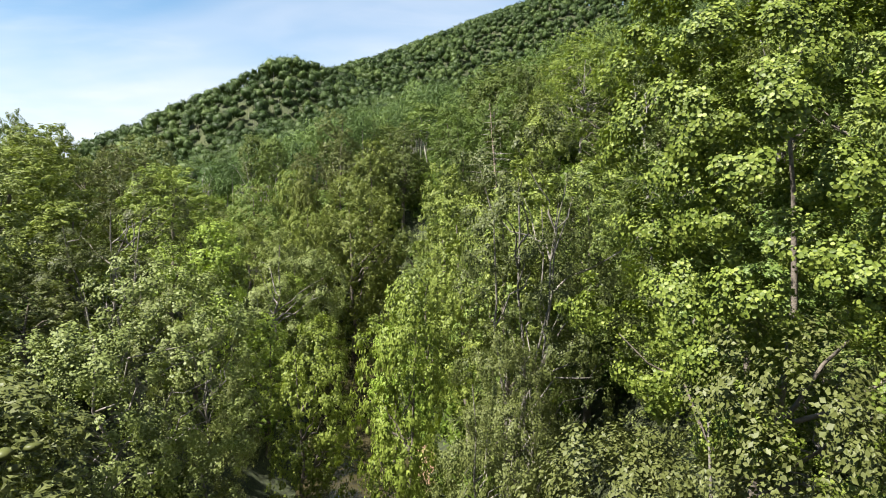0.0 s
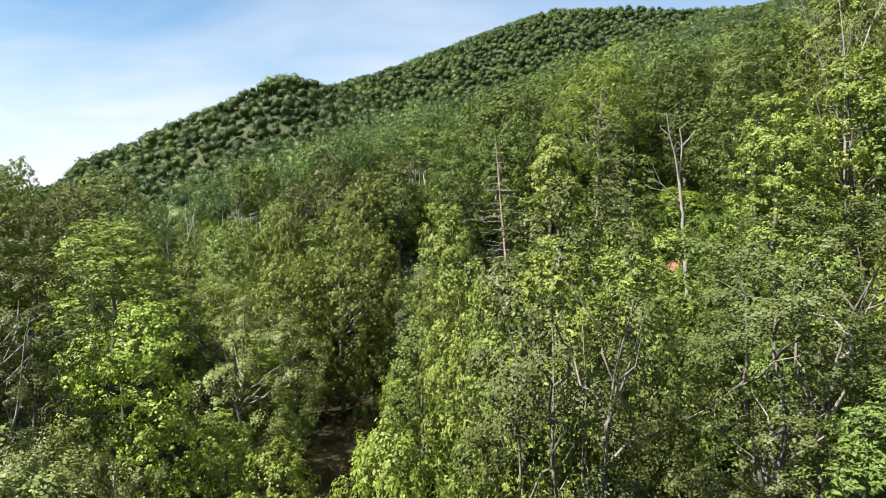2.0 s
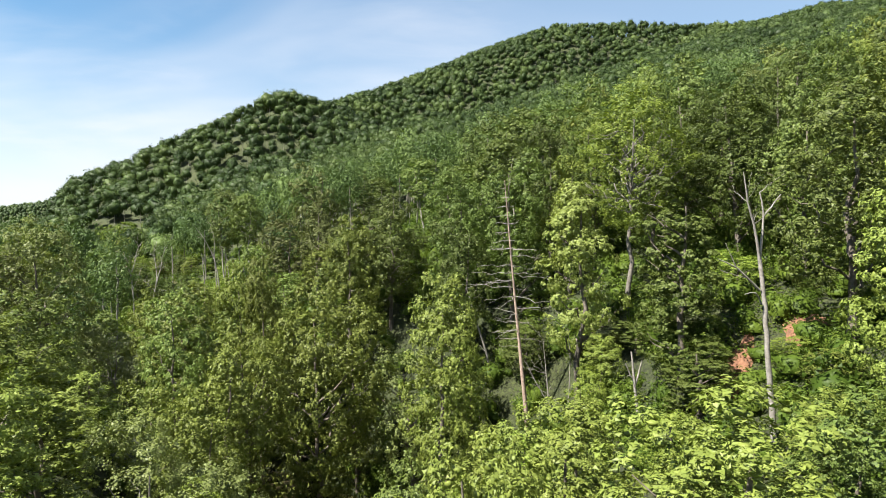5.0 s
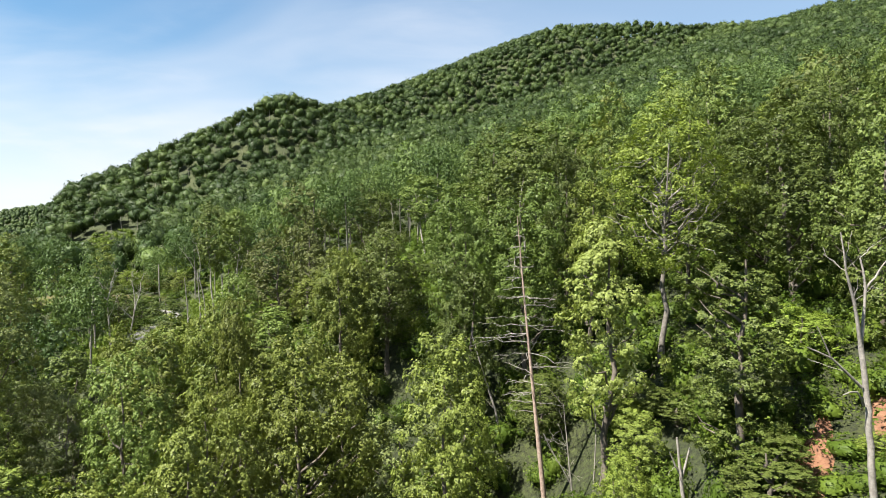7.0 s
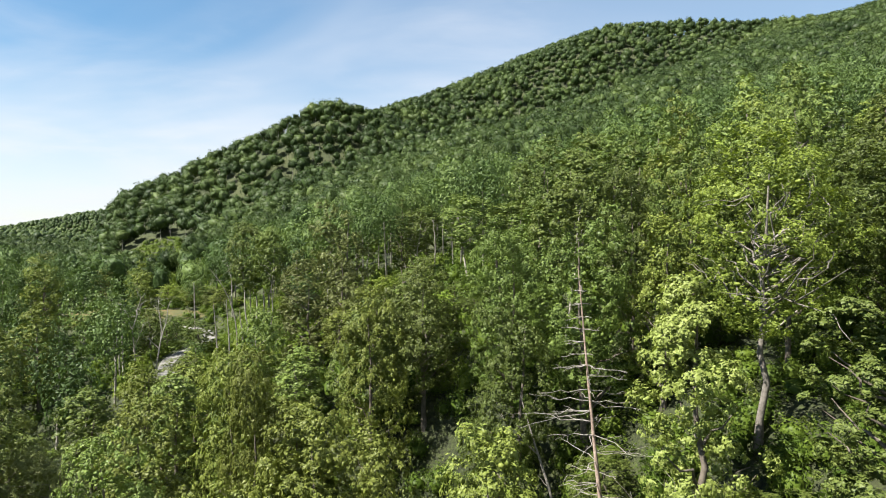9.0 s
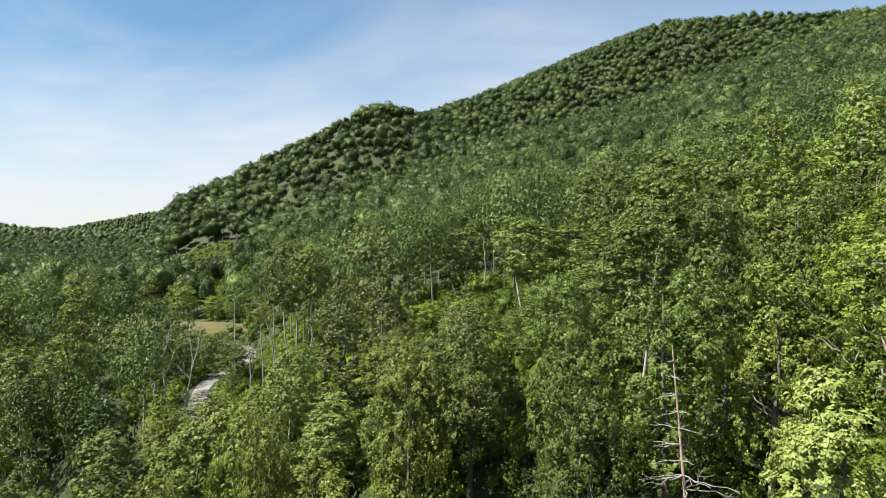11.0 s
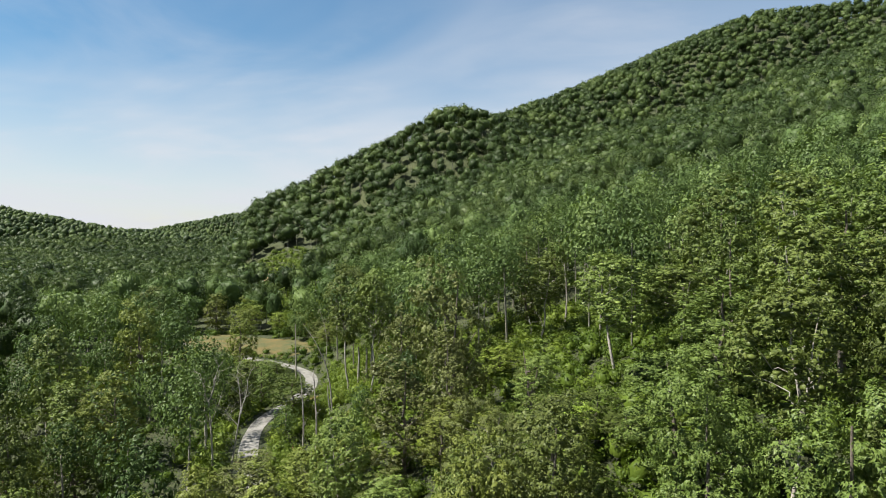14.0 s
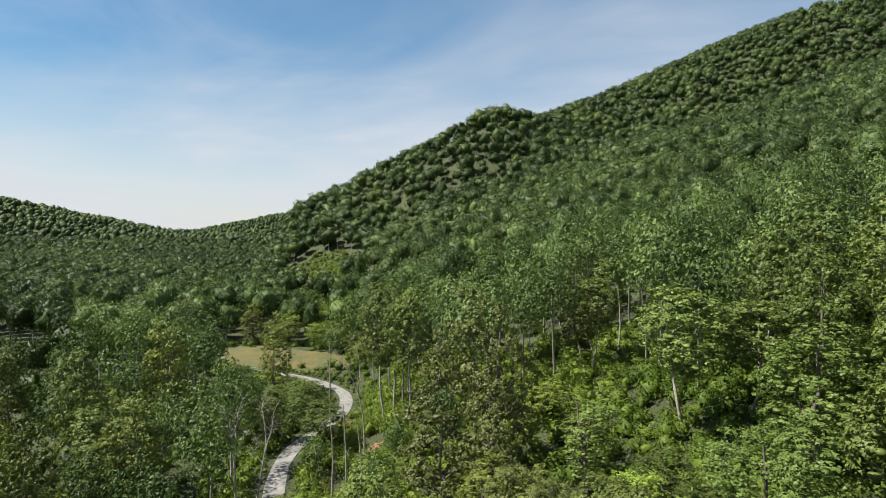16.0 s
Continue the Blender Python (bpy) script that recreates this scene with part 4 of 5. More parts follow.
def fill_woods():
    """Trees of the creek and valley woods; the farther ones come back as a list for one joined wood."""
    rng = np.random.default_rng(5)
    spots = [(t[1], t[2], t[4]) for t in TREES]
    kinds_n = ["wood_a", "wood_b", "wood_c", "wood_d", "wood_e", "deep_near"]
    kinds_m = ["mid_a", "mid_b", "mid_c", "mid_d", "mid_e", "mid_f", "mid_g", "deep_mid"]
    names = {"wood_a": "full green tree in the creek wood", "wood_b": "dark green tree in the creek wood", "wood_d": "spreading green tree in the creek wood",
             "wood_c": "grey-green tree in the creek wood", "wood_e": "yellow-green tree in the creek wood", "mid_a": "full green tree in the valley wood", "mid_b": "dark green tree in the valley wood",
             "mid_c": "spreading green tree in the valley wood", "mid_d": "grey-green tree in the valley wood", "mid_e": "yellow-green tree in the valley wood",
             "mid_f": "tall tree with pale bare trunk", "deep_mid": "deep green tree in the valley wood", "deep_near": "deep green tree in the creek wood", "mid_g": "vine-covered tree like a green column"}
    found = []
    for _ in range(20000):
        if len(found) >= 520:
            break
        y = rng.uniform(-25, 265)
        x = rng.uniform(-35 - 0.55 * max(y, 0), 36 + 0.25 * max(y, 0))
        if y < 15 and abs(x) < 14:
            continue
        R = rng.uniform(3.8, 5.8)
        if any((x - a) ** 2 + (y - b) ** 2 < (0.60 * (R + c)) ** 2 for a, b, c in spots):
            continue
        dc = float(near_line(np.array([x]), np.array([y]), creek_line)[0][0])
        dr = float(near_line(np.array([x]), np.array([y]), road_line)[0][0])
        if dc < 6 or dr < R * 0.75 + 1.5 or math.hypot((x + 114) / 30, (y - 233) / 19) < 1:
            continue
        g = gz(x, y)
        h = rng.uniform(14, 21) if y < 70 else rng.uniform(16, 23)
        if x < -5 and y < 80:
            h = min(h, 20 - g + 0.06 * (abs(x) - 10) * 4)
        ok = False
        # lowered and narrowed until it clears the camera's sight lines and path
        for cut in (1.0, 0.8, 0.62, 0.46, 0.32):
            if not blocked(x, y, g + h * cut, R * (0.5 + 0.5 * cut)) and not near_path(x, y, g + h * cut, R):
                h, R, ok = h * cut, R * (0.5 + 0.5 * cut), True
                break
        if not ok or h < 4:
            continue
        spots.append((x, y, R))
        found.append((math.hypot(x + 2, y - 60), x, y, h, R, g, rng.uniform(0, 360)))
    found.sort()
    for far, x, y, h, R, g, turn in found[:225]:
        close = y < 115
        key = str(rng.choice(kinds_n if close else kinds_m, p=([0.22, 0.10, 0.22, 0.20, 0.26, 0] if x < 2 and y < 95 else [0.22, 0.28, 0.06, 0.12, 0.04, 0.28] if y < 62 else [0.04, 0.30, 0.0, 0.0, 0.0, 0.66] if x > -4 and y > 88 else [0.34, 0.26, 0.08, 0.20, 0.12, 0]) if close else [0.14, 0.22, 0.12, 0.02, 0.02, 0.06, 0.10, 0.32] if x > -6 else [0.24, 0.2, 0.16, 0.1, 0.08, 0.1, 0.06, 0.06]))
        place(key, x, y, g + h, R, names[key], turn, "trees of the valley wood")
    return found[225:]


REST = fill_woods()


# ---- far woods ----
def crown_bank(rng, n_models, clumps, n_leaf, leaf, shapes):
    """Crowns of unit radius, leaf by leaf, for the nearer part of the joined woods."""
    return [crown_arrays(rng, 1.0, 0.0, 1.6, clumps, n_leaf, leaf, shapes[i % len(shapes)], core=0.2, inset=0.6)[0] for i in range(n_models)]


def dome_bank(rng, n_models, sides, n_leaf, leaf, level, ruffle=0.06, core=0.96, loose=0.06):
    """Far crowns: one ruffled mass of uneven lobes that run into one another, with loose leaf sprays over it."""
    out = []
    ball, tri = level
    keep = (ball[tri].mean(1)[:, 2] > -0.62)
    for _ in range(n_models):
        lobes = [(np.array((0, 0, 0.0)), rng.uniform(0.60, 0.70))]
        for k in range(sides):
            a, up = k * 2.39996 + rng.uniform(-0.6, 0.6), rng.uniform(-0.3, 0.95)
            w = math.sqrt(1 - up * up) * rng.uniform(0.42, 0.68) + 0.06
            lobes.append((np.array((math.cos(a) * w, math.sin(a) * w, up * 0.55)), rng.uniform(0.24, 0.42)))
        skew = np.array((rng.uniform(0.8, 1.2), rng.uniform(0.8, 1.2), rng.uniform(0.85, 1.15)))
        turn = np.linalg.qr(rng.normal(size=(3, 3)))[0]

        def skin(d):
            """How far the outermost lobe reaches along each way, and the normal there."""
            best, nrm = np.full(len(d), 0.2), d.copy()
            for c, r in lobes:
                b = d @ c
                q = b * b - c @ c + r * r
                t = np.where(q > 0, b + np.sqrt(np.maximum(q, 0)), 0)
                m = t > best
                best[m] = t[m]
                nrm[m] = (d[m] * t[m][:, None] - c) / r
            return best, nrm

        d = ball
        t, _ = skin(d)
        v = d * (t * core * (1 + rng.normal(0, ruffle, len(d))))[:, None]
        d2 = rng.normal(size=(n_leaf, 3)) + (0, 0, 0.35)
        d2 /= np.linalg.norm(d2, axis=1, keepdims=True)
        t2, n2 = skin(d2)
        c2 = d2 * (t2 * rng.uniform(1 - loose, 1.06, n_leaf))[:, None]
        lv, lf = sprays(rng, c2, n2 + rng.normal(size=(n_leaf, 3)) * 0.4, leaf * rng.uniform(0.5, 1.5, n_leaf))
        out.append(((np.vstack([v, lv]) + (0, 0, 0.72)) * skew, np.vstack([tri[keep], lf + len(v)])))
    return out


def set_tint(me, values):
    """Each tree's own tint, from 0 (dark) to 1 (light)."""
    a = me.attributes.new("tint", "FLOAT", "POINT")
    a.data.foreach_set("value", np.concatenate(values).astype(np.float32))


def far_woods(name, label, x, y, R, bank, mat, seed, H, trunks=False, tall=2.1):
    rng = np.random.default_rng(seed)
    g = ground_z(x, y)
    V, F, T, n = [], [], [], 0
    which = rng.integers(0, len(bank), len(x))
    cx, cy, ct = rng.uniform(x.min(), x.max(), 400), rng.uniform(y.min(), y.max(), 400), rng.normal(0, 0.16, 400)
    stand = np.array([ct[np.argmin((cx - a) ** 2 + (cy - b) ** 2)] for a, b in zip(x, y)])
    tint = np.clip(rng.normal(0.42, 0.27, len(x)) + stand, 0, 1)
    for k in range(len(x)):
        v, f = bank[which[k]]
        a = rng.uniform(0, 6.28)
        c, s = math.cos(a), math.sin(a)
        w = v * (R[k], R[k], R[k])
        w = np.stack([c * w[:, 0] - s * w[:, 1], s * w[:, 0] + c * w[:, 1], w[:, 2]], 1)
        deep = min(tall * R[k], H[k] * 0.95)
        w[:, 2] *= deep / (1.6 * R[k])
        V.append(w + (x[k], y[k], g[k] + H[k] - deep))
        T.append(np.full(len(v), tint[k]))
        F.append(f + n)
        n += len(v)
    ob = new(name, mesh_from(name, np.vstack(V), np.vstack(F), mat))
    set_tint(ob.data, T)
    tagged(ob, label, "wood", kind="stuff")
    if trunks:
        m = rng.uniform(size=len(x)) < 0.55
        tx, ty, tz = x[m], y[m], g[m]
        h, r = H[m] * 0.75, rng.uniform(0.16, 0.30, m.sum())
        lean = rng.normal(size=(m.sum(), 2)) * 0.5
        ang = np.arange(3) * 2.0944
        lo = np.stack([tx[:, None] + r[:, None] * np.cos(ang), ty[:, None] + r[:, None] * np.sin(ang), np.repeat(tz[:, None], 3, 1)], -1)
        hi = np.stack([(tx + lean[:, 0])[:, None] + 0.4 * r[:, None] * np.cos(ang), (ty + lean[:, 1])[:, None] + 0.4 * r[:, None] * np.sin(ang), np.repeat((tz + h)[:, None], 3, 1)], -1)
        v = np.concatenate([lo, hi], 1).reshape(-1, 3)
        i = np.arange(m.sum())[:, None] * 6
        f = np.concatenate([i + (0, 1, 4, 3), i + (1, 2, 5, 4), i + (2, 0, 3, 5)], 0)
        tagged(new("forest_trunks", mesh_from("forest_trunks", v, f, BARK_PALE)), "slender pale trunks between the far crowns", "trunks", kind="stuff")


def scatter(rng, spacing, inside, lo, hi):
    xs = np.arange(lo[0], hi[0], spacing)
    ys = np.arange(lo[1], hi[1], spacing)
    X, Y = np.meshgrid(xs, ys)
    X = X + rng.uniform(-0.46, 0.46, X.shape) * spacing
    Y = Y + rng.uniform(-0.46, 0.46, Y.shape) * spacing
    x, y = X.ravel(), Y.ravel()
    k = inside(x, y)
    return x[k], y[k]


def in_view(x, y):
    """The wedge of land that the camera sweeps over, with some margin."""
    a = np.degrees(np.arctan2(-x, y - 20))
    return (a > -42) & (a < 66) & (y > 20)


def seen(x, y):
    """Leaves out the woods that lie wholly behind a crest."""
    g = ground_z(x, y) + 20
    ok = np.ones(len(x), bool)
    for t in np.linspace(0.25, 0.96, 24):
        sx, sy, sz = -3 + (x + 3) * t, 60 + (y - 60) * t, 46 + (g - 46) * t
        ok &= ground_z(sx, sy) < sz + 16
    return ok


def vine_slope(x, y):
    """The open slope at the foot of the hill, under vines instead of trees."""
    t = np.clip(((x + 104) * -132 + (y - 276) * 196) / (132**2 + 196**2), 0, 1)
    return np.hypot(x + 104 + 132 * t, y - 276 - 196 * t) < 22 + 7 * np.sin(y * 0.06)


def far_all():
    rng = np.random.default_rng(9)
    d0 = lambda x, y: np.hypot(x + 3, y - 60)
    rest = np.array(REST)
    fine = crown_bank(rng, 10, 44, 1050, 0.098, ["round", "broad", "tall", "round"])
    bank = dome_bank(rng, 16, 13, 600, 0.10, ICO3, 0.11, 0.72, 0.2)
    close = d0(rest[:, 1], rest[:, 2]) < 190
    for m, b, k in ((close, fine, 20), (~close, bank, 24)):
        far_woods("valley_wood", "dense green broad-leaved wood beyond the creek", rest[m, 1], rest[m, 2], rest[m, 4], b, LEAF["valley"], k, rest[m, 3], True)

    def middle(x, y):
        k = in_view(x, y) & (d0(x, y) < 330)
        k &= ~((y < 262) & (x > -35 - 0.55 * np.maximum(y, 0)) & (x < 36 + 0.25 * np.maximum(y, 0)))
        k &= (np.hypot((x + 114) / 33, (y - 234) / 21) > 1)
        k &= near_line(x, y, road_line)[0] > 5
        k &= near_line(x, y, creek_line)[0] > 6
        return k & (~vine_slope(x, y) | (np.random.default_rng(14).uniform(size=len(x)) < 0.2))

    x, y = scatter(rng, 8.8, middle, (-330, 20), (230, 400))
    k = seen(x, y)
    x, y = x[k], y[k]
    close = d0(x, y) < 190
    R, H = rng.uniform(4.0, 6.8, len(x)), rng.uniform(14, 21, len(x))
    for m, b, k in ((close, fine, 21), (~close, bank, 25)):
        far_woods("hill_wood", "dense green broad-leaved wood on the near hillside", x[m], y[m], R[m], b, LEAF["far"], k, H[m], True)

    x, y = scatter(rng, 10.0, lambda x, y: in_view(x, y) & (d0(x, y) >= 330) & (d0(x, y) < 1050) & ~vine_slope(x, y), (-960, 60), (520, 1120))
    k = seen(x, y)
    x, y = x[k], y[k]
    bank = dome_bank(rng, 24, 12, 200, 0.15, ICO2, 0.14, 0.74, 0.28)
    far_woods("mountain_wood", "dense green broad-leaved wood over the mountain side", x, y, np.clip(np.exp(rng.normal(1.86, 0.26, len(x))), 3.8, 10), bank, LEAF["far"], 22, rng.uniform(15, 18.5, len(x)), True, 1.8)

    x, y = scatter(rng, 11.5, lambda x, y: in_view(x, y) & (d0(x, y) >= 1050) & (d0(x, y) < 2300), (-2100, 60), (500, 2300))
    k = seen(x, y)
    x, y = x[k], y[k]
    bank = dome_bank(rng, 12, 8, 24, 0.2, ICO2, 0.06, 0.9)
    far_woods("distant_wood", "distant dark green wood over valley and ridges", x, y, rng.uniform(5.2, 7.6, len(x)), bank, LEAF["far"], 23, rng.uniform(14, 20, len(x)))


far_all()


# ---- undergrowth ----
def undergrowth():
    rng = np.random.default_rng(31)
    def inside(x, y):
        k = (x > -45 - 0.6 * np.maximum(y, 0)) & (x < 42 + 0.3 * np.maximum(y, 0))
        k &= near_line(x, y, road_line)[0] > 3.6
        k &= near_line(x, y, creek_line)[0] > 5.6
        k &= np.hypot((x + 112) / 20, (y - 235) / 10) > 1
        for px, py, pr in ((28.4, 75.4, 1.8), (22.9, 75, 1.4), (-51.2, 173, 4.4), (-62.2, 185, 3.8), (-54.6, 163, 4.4)):
            k &= np.hypot(x - px, y - py) > pr
        return k
    x, y = scatter(rng, 4.6, inside, (-150, 5), (80, 262))
    slope = lambda x, y: inside(x, y) & (np.abs(x * D_AX[0] + y * D_AX[1] - 72) < 42)
    x2, y2 = scatter(rng, 2.7, slope, (-75, 45), (45, 200))
    vines = lambda x, y: inside(x, y) & (np.hypot((x + 53) / 18, (y - 175) / 36) < 1) & (x > np.interp(y, road_line[:, 1], road_line[:, 0]) + 2)
    x3, y3 = scatter(rng, 2.2, vines, (-84, 138), (-28, 214))
    x5, y5 = scatter(rng, 3.6, lambda x, y: vine_slope(x, y) & (np.hypot((x + 226) * 0.84 + (y - 437) * 0.54, ((y - 437) * 0.84 - (x + 226) * 0.54) * 0.16) > 3.4), (-275, 225), (-75, 500))
    verge = lambda x, y: (near_line(x, y, road_line)[0] > 2.1) & (near_line(x, y, road_line)[0] < 7) & (np.hypot((x + 114) / 26, (y - 235) / 15) > 1)
    x4, y4 = scatter(rng, 1.5, verge, (-150, 132), (-35, 250))
    R = np.concatenate([rng.uniform(1.6, 2.9, len(x) + len(x2)), rng.uniform(2.0, 3.6, len(x5)), rng.uniform(0.5, 1.0, len(x4)), rng.uniform(1.6, 2.9, len(x3))])
    x, y = np.concatenate([x, x2, x5, x4, x3]), np.concatenate([y, y2, y5, y4, y3])
    bank = dome_bank(rng, 10, 6, 130, 0.15, ICO, 0.12, 0.6, 0.4)
    near_bank = dome_bank(rng, 10, 7, 340, 0.11, ICO, 0.12, 0.6, 0.4)
    g = ground_z(x, y)
    V, F, T, n = [], [], [], 0
    for k in range(len(x)):
        viny = math.hypot((x[k] + 50) / 20, (y[k] - 172) / 36) < 1 or math.hypot((x[k] + 30) / 20, (y[k] - 182) / 36) < 1 or y[k] > 268
        close = y[k] < 118 and -14 < x[k] < 46 or k >= len(x) - len(x3)
        v, f = (near_bank if close else bank)[k % len(bank)]
        a = rng.uniform(0, 6.28)
        c, s = math.cos(a), math.sin(a)
        V.append(np.stack([c * v[:, 0] - s * v[:, 1], s * v[:, 0] + c * v[:, 1], v[:, 2] * rng.uniform(0.5, 1.2) - 0.3], 1) * R[k] + (x[k], y[k], g[k]))
        T.append(np.full(len(v), rng.uniform(0.55, 1.0) if viny else rng.uniform(0.05, 0.75)))
        F.append(f + n)
        n += len(v)
    ob = new("undergrowth", mesh_from("undergrowth", np.vstack(V), np.vstack(F), LEAF["under"]))
    set_tint(ob.data, T)
    tagged(ob, "thick green undergrowth of vines and shrubs", "undergrowth", kind="stuff")


undergrowth()


# ---- dead trees, snags and the shed ----
def branch(rng, tb, a, b, r0, r1, kids=0, kid_len=0.4, depth=1):
    p = bent(rng, a, b, 6, 0.035)
    tb.add(p, np.linspace(r0, r1, 6))
    L = np.linalg.norm(np.asarray(b, float) - a)
    for _ in range(kids):
        i = rng.integers(1, 6)
        d = (p[-1] - p[0]) / L + rng.normal(size=3) * 0.55 + (0, 0, 0.15)
        e = p[i] + d / np.linalg.norm(d) * L * kid_len * rng.uniform(0.5, 1.1)
        branch(rng, tb, p[i], e, max(r1, r0 * 0.3), max(r1 * 0.5, 0.012), kids - 2 if depth < 2 else 0, kid_len, depth + 1)


def dead_thing(name, label, base, lines, seed, material=DEADWOOD, category="dead tree"):
    """A bare trunk with its limbs: lines of (points, first radius, last radius, side twigs), the first of them the trunk."""
    rng = np.random.default_rng(seed)
    root = new(name)
    root.location = base
    for i, (pts, r0, r1, kids) in enumerate(lines):
        tb = Tubes(7)
        p = np.asarray(pts, float) - base
        q = spline(p, 0.8) if len(p) > 2 else bent(rng, p[0], p[1], 6, 0.02)
        q = q + rng.normal(size=q.shape) * r0 * 0.12
        tb.add(q, np.linspace(r0, r1, len(q)))
        for _ in range(kids):
            a = q[rng.integers(len(q) // 3, len(q))]
            d = (q[-1] - q[0]) / np.linalg.norm(q[-1] - q[0]) * 0.7 + rng.normal(size=3) * 0.6
            branch(rng, tb, a, a + d / np.linalg.norm(d) * rng.uniform(0.8, 2.2), max(r1 * 0.7, 0.016), 0.008, 2, 0.5)
        part("trunk" if i == 0 else "limb", tb.mesh(name, material), root)
    return tagged(root, label, category)


def foot(x, y):
    return (x, y, gz(x, y) - 0.4)


# pale forked dead tree on the bank
f = foot(21.9, 67.2)
dead_thing("dead_tree", "pale forked dead tree with peeling bark below the clay bank", f, [
    ([f, (21.6, 67.2, 19.5), (21.3, 67.3, 24.9), (20.9, 67.4, 29.0)], 0.21, 0.13, 0),
    ([(20.9, 67.4, 28.8), (21.2, 67.6, 31.8), (21.0, 67.7, 33.3)], 0.10, 0.04, 1),
    ([(21.2, 67.6, 31.7), (22.5, 67.9, 33.2)], 0.06, 0.03, 0),
    ([(20.9, 67.4, 28.9), (20.4, 67.2, 31.2), (19.9, 67.0, 32.7), (19.6, 67.0, 34.6)], 0.10, 0.03, 5),
    ([(20.9, 67.3, 26.9), (19.2, 67.0, 28.4), (17.9, 66.8, 29.0)], 0.08, 0.025, 1),
    ([(19.2, 67.0, 28.4), (18.9, 66.9, 29.0), (18.4, 66.8, 30.0)], 0.045, 0.02, 0),
    ([(21.0, 67.3, 26.0), (20.4, 66.9, 26.8), (19.6, 66.7, 26.7)], 0.06, 0.03, 0)], 61)

# broken forked stub
f = foot(16.5, 78.7)
dead_thing("dead_stub", "broken forked stub of pale bare wood", f, [
    ([f, (16.3, 78.7, 16.8), (16.1, 78.7, 18.4), (15.9, 78.8, 20.8)], 0.18, 0.07, 0),
    ([(16.1, 78.7, 18.3), (15.3, 78.5, 19.9)], 0.08, 0.04, 1),
    ([(16.15, 78.7, 18.0), (16.5, 78.8, 19.0), (16.8, 78.8, 20.1)], 0.12, 0.05, 0)], 62)


def dead_pine():
    rng = np.random.default_rng(63)
    f = np.array(foot(9.0, 91.3))
    root = new("dead_pine")
    root.location = f
    tb = Tubes(8)
    pts = spline(np.array([f, (8.8, 91.3, 11.6), (7.7, 91.5, 23.0), (7.2, 91.6, 28.4), (6.55, 91.8, 36.2)]) - f, 0.8)
    tb.add(pts, np.linspace(0.25, 0.03, len(pts)) * (1 + 0.05 * rng.normal(size=len(pts))))
    part("trunk", tb.mesh("trunk", DEADWOOD_RED), root, "reddish peeling pine trunk")
    for k in range(64):
        t = 0.40 + 0.58 * (k + rng.uniform(0, 1)) / 64
        a = pts[int(t * (len(pts) - 1))]
        ang = rng.uniform(0, 6.28)
        if rng.uniform() < 0.45:
            ang = rng.normal(3.3, 0.6)
        L = rng.uniform(0.35, 1.1) * (3.8 if 0.5 < t < 0.8 else 2.3) * (1.25 - 0.9 * max(t - 0.6, 0) / 0.4)
        one = Tubes(5)
        e = a + np.array((math.cos(ang), math.sin(ang), rng.uniform(-0.18, 0.06))) * L
        branch(rng, one, a, e, 0.035, 0.012, 2 if L > 1.5 else 0, 0.3, 2)
        part("branch", one.mesh("branch", DEADWOOD), root)
    tagged(root, "bare dead pine with reddish trunk and level broken branches", "dead tree")


dead_pine()

# slim dead saplings and leaning snags about the pine
f = foot(5.9, 100.4)
dead_thing("dead_snag", "leaning bare snag behind the green poplar", f, [
    ([f, (5.4, 100.4, 16.0), (4.4, 100.4, 19.4), (3.3, 100.5, 22.9), (2.9, 100.5, 24.4)], 0.17, 0.04, 4),
    ([(4.2, 100.4, 19.8), (2.1, 100.2, 21.7), (0.9, 100.1, 23.4)], 0.08, 0.02, 3)], 64)
f = foot(11.0, 89.3)
dead_thing("dead_sapling", "grey dead sapling with a fan of bare twigs", f, [
    ([f, (10.9, 89.3, 12.4), (10.5, 89.4, 16.7), (10.2, 89.5, 20.2)], 0.10, 0.02, 9),
    ([(10.8, 89.3, 13.5), (9.4, 89.2, 16.0), (8.4, 89.2, 17.9)], 0.05, 0.015, 5)], 65)
f = foot(12.7, 89.4)
dead_thing("dead_sapling", "slim grey dead sapling with few twigs", f, [([f, (12.7, 89.4, 13.4), (12.9, 89.5, 18.1), (12.6, 89.5, 21.8)], 0.08, 0.02, 5)], 66)

# grey spreading bare tree on the slope
f = foot(31.8, 61.0)
dead_thing("bare_tree", "grey bare tree with spreading upright limbs on the slope", f, [
    ([f, (31.7, 61.1, 26.9), (31.7, 61.4, 33.9)], 0.18, 0.10, 0),
    ([(31.7, 61.3, 31.5), (29.7, 61.4, 37.6), (27.8, 61.0, 42.3)], 0.07, 0.02, 9), ([(31.7, 61.4, 33.5), (31.9, 61.9, 38.0), (31.6, 62.4, 43.0)], 0.075, 0.02, 9),
    ([(31.7, 61.4, 33.0), (33.4, 61.7, 39.5), (35.3, 62.2, 43.0)], 0.07, 0.02, 9), ([(31.7, 61.3, 29.5), (33.9, 61.0, 33.9), (36.0, 61.0, 37.0)], 0.06, 0.02, 7),
    ([(31.7, 61.2, 28.0), (29.8, 60.4, 31.0), (28.6, 60.0, 34.5)], 0.055, 0.02, 6)], 67)

# tall straight pole-like snag beside the road bend
f = foot(-72.0, 195.5)
dead_thing("dead_pole", "tall straight bare dead trunk beside the road bend", f, [([f, (-72.0, 195.5, 20.0), (-72.2, 195.6, 27.6)], 0.20, 0.09, 1)], 68)
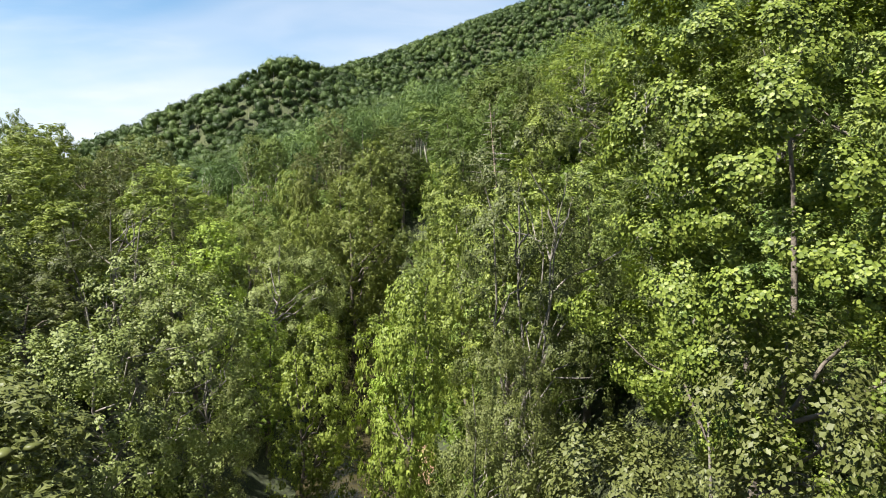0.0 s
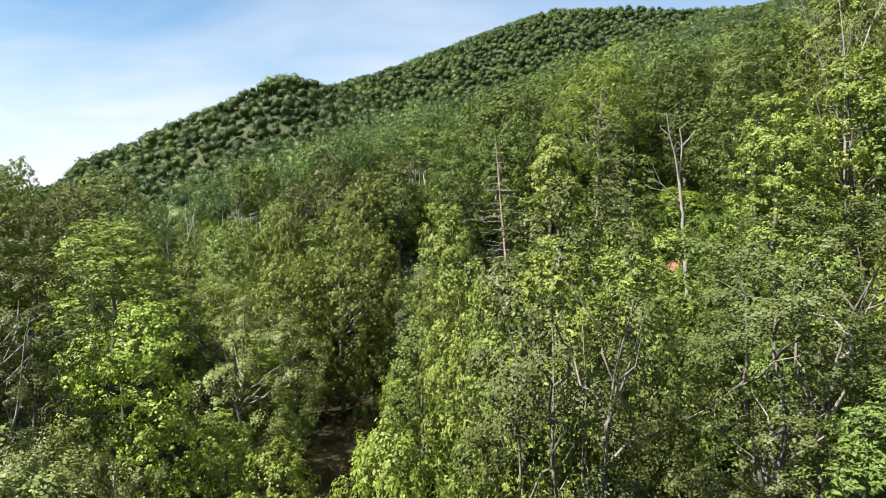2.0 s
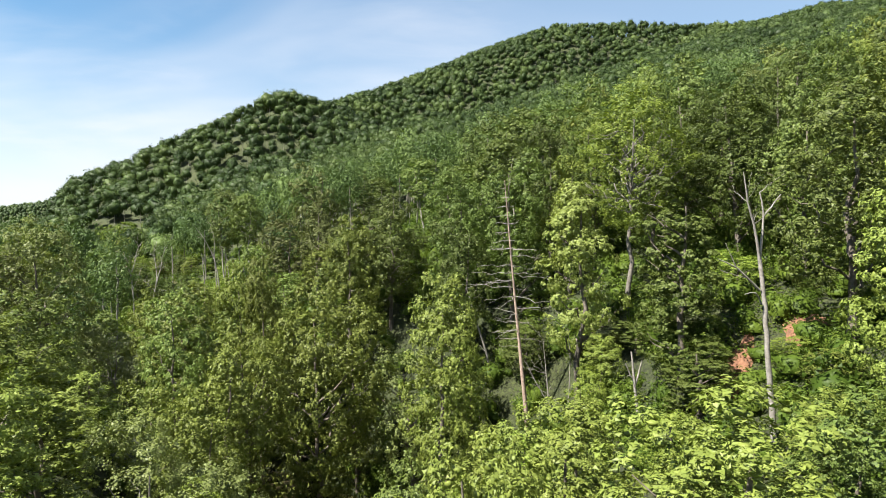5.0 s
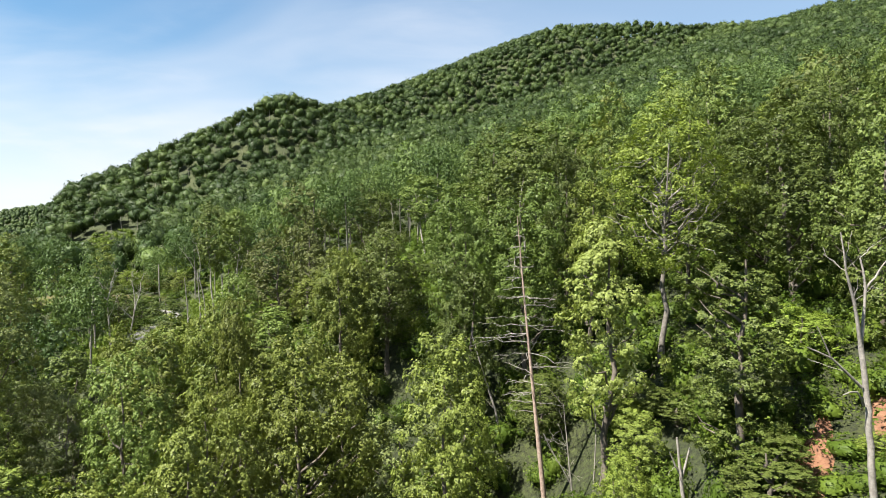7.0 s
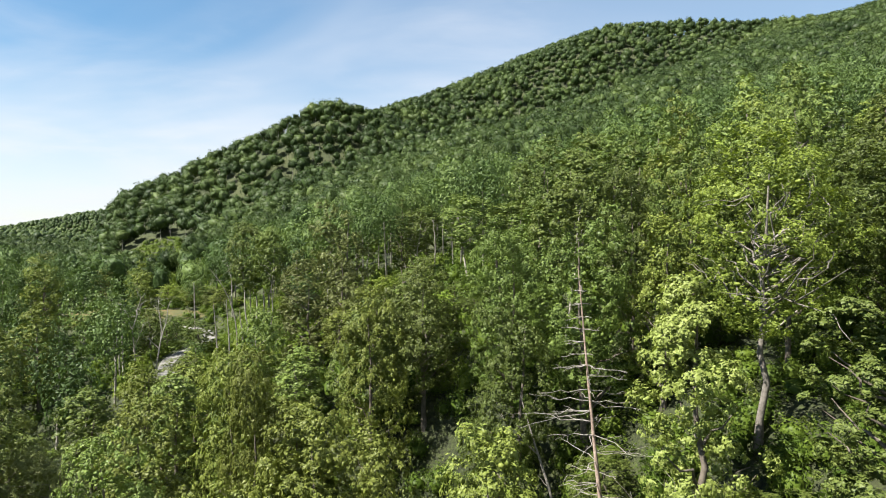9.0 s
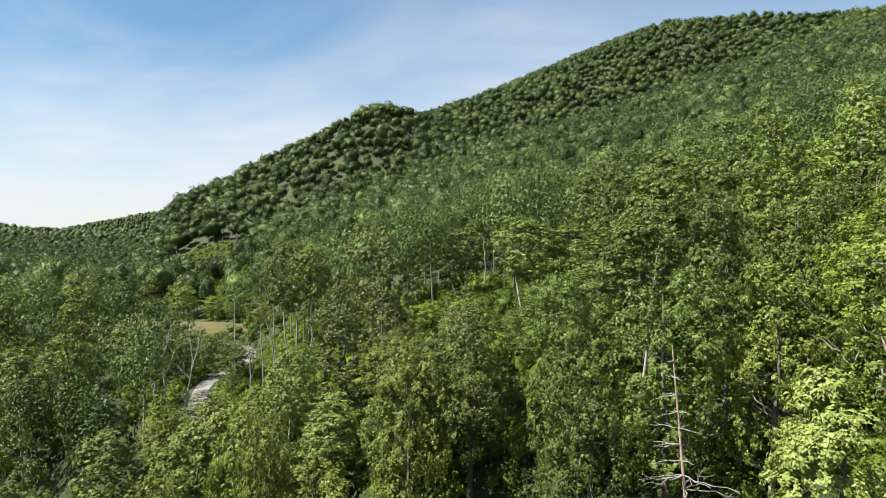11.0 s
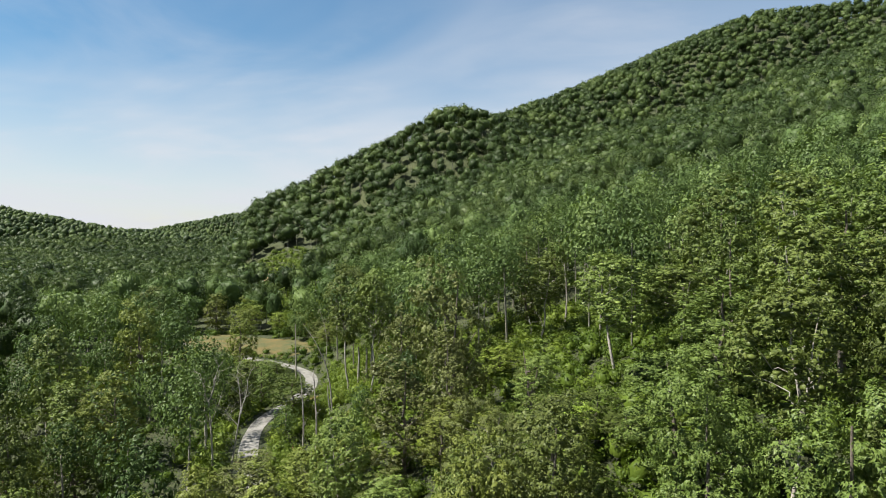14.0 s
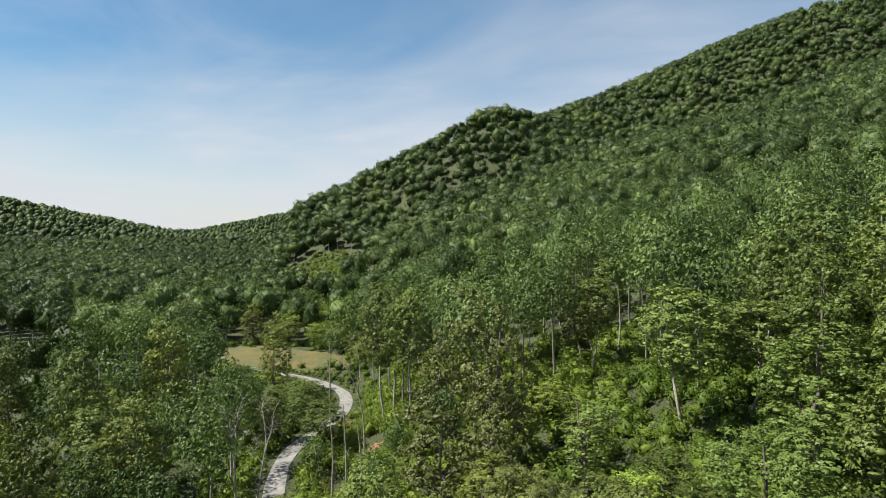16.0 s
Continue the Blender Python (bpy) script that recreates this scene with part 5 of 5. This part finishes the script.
# leaning grey snag above the clay scar
f = foot(-49.3, 166.2)
dead_thing("dead_snag", "tall leaning grey snag with thin bare top above the road", f, [
    ([f, (-49.4, 166.2, 20.0), (-50.1, 166.1, 24.6), (-51.6, 165.7, 28.6), (-54.1, 165.0, 32.6)], 0.19, 0.03, 7),
    ([(-50.4, 166.0, 25.4), (-50.6, 167.0, 29.5), (-51.6, 167.5, 33.0)], 0.08, 0.02, 6)], 69)
# three white trunks
for i, (x, y, top) in enumerate(((-52.3, 184.3, 25.6), (-50.9, 184.9, 27.0), (-50.0, 185.2, 26.4))):
    f = foot(x, y)
    dead_thing("dead_snag", "white barkless standing trunk above the road", f, [([f, (x + 0.1, y, f[2] + 6), (x, y, top)], 0.27 - 0.04 * i, 0.14, 0)], 70 + i)
# two grey bare trees beside the lower road
f = foot(-58.6, 147.0)
dead_thing("bare_tree", "pale grey bare tree with fine crooked limbs beside the road", f, [
    ([f, (-58.9, 147.0, 19.2), (-59.3, 147.0, 23.7)], 0.17, 0.10, 1), ([(-59.2, 147.0, 22.5), (-60.4, 146.6, 27.4)], 0.11, 0.035, 12),
    ([(-59.2, 147.0, 23.4), (-58.0, 147.5, 28.4)], 0.11, 0.035, 12), ([(-59.0, 147.0, 20.0), (-57.4, 147.2, 24.2)], 0.08, 0.03, 7)], 74, BARK_PALE)
f = foot(-56.2, 147.9)
dead_thing("bare_tree", "pale grey bare tree with fine crooked limbs beside the road", f, [
    ([f, (-55.6, 148.0, 17.6), (-55.0, 148.4, 22.2)], 0.16, 0.09, 1), ([(-55.0, 148.4, 22.0), (-55.5, 148.4, 27.7)], 0.11, 0.035, 12),
    ([(-55.0, 148.4, 21.6), (-53.7, 149.0, 27.7)], 0.11, 0.035, 12), ([(-55.3, 148.2, 20.0), (-57.0, 147.6, 22.0)], 0.08, 0.03, 7)], 75, BARK_PALE)
# pale snags in the valley wood
for i, (x, y, top) in enumerate(((-44.7, 151.0, 28.0), (-47.8, 153.0, 27.0), (-41.5, 149.0, 26.5), (-18.6, 182.6, 33.0), (-16.6, 183.4, 32.6), (-37.9, 175.9, 31.0), (-34.6, 177.0, 30.5), (-12.6, 185.0, 42.5))):
    f = foot(x, y)
    dead_thing("dead_snag", "slender pale dead trunk among the green crowns", f, [([f, (x + 0.3, y, (f[2] + top) / 2), (x - 0.2, y, top)], 0.20, 0.05, 3)], 80 + i)


def shed(x, y, turn):
    """A small pale shed, mostly hidden in the wood."""
    root = new("shed")
    root.matrix_basis = pose(x, y, gz(x, y), 0, 0, turn)
    bm = bmesh.new()
    bmesh.ops.create_cube(bm, size=1, matrix=Matrix.Translation((0, 0, 2.0)) @ Matrix.Diagonal((5, 4, 4, 1)))
    bmesh.ops.bevel(bm, geom=bm.edges[:], offset=0.04, segments=1)
    me = bpy.data.meshes.new("wall")
    bm.to_mesh(me)
    bm.free()
    me.materials.append(WALLP)
    part("wall", me, root)
    for s in (-1, 1):
        v = [(-2.9, 0, 5.6), (2.9, 0, 5.6), (2.9, s * 2.5, 3.8), (-2.9, s * 2.5, 3.8)]
        v += [(a, b, c - 0.12) for a, b, c in v]
        q = [(0, 1, 2, 3), (4, 5, 6, 7), (0, 1, 5, 4), (1, 2, 6, 5), (2, 3, 7, 6), (3, 0, 4, 7)]
        part("roof", mesh_from("roof", v, q, ROOF), root, "pale metal roof slope")
    for s in (-1, 1):
        v = [(s * 2.5, -2, 4), (s * 2.5, 2, 4), (s * 2.5, 0, 5.5), (s * 2.42, -2, 4), (s * 2.42, 2, 4), (s * 2.42, 0, 5.5)]
        part("gable", mesh_from("gable", v, [(0, 1, 2), (3, 4, 5)], WALLP), root)
    tagged(root, "small pale shed with metal roof among the trees", "shed")


shed(-231, 376, 40)
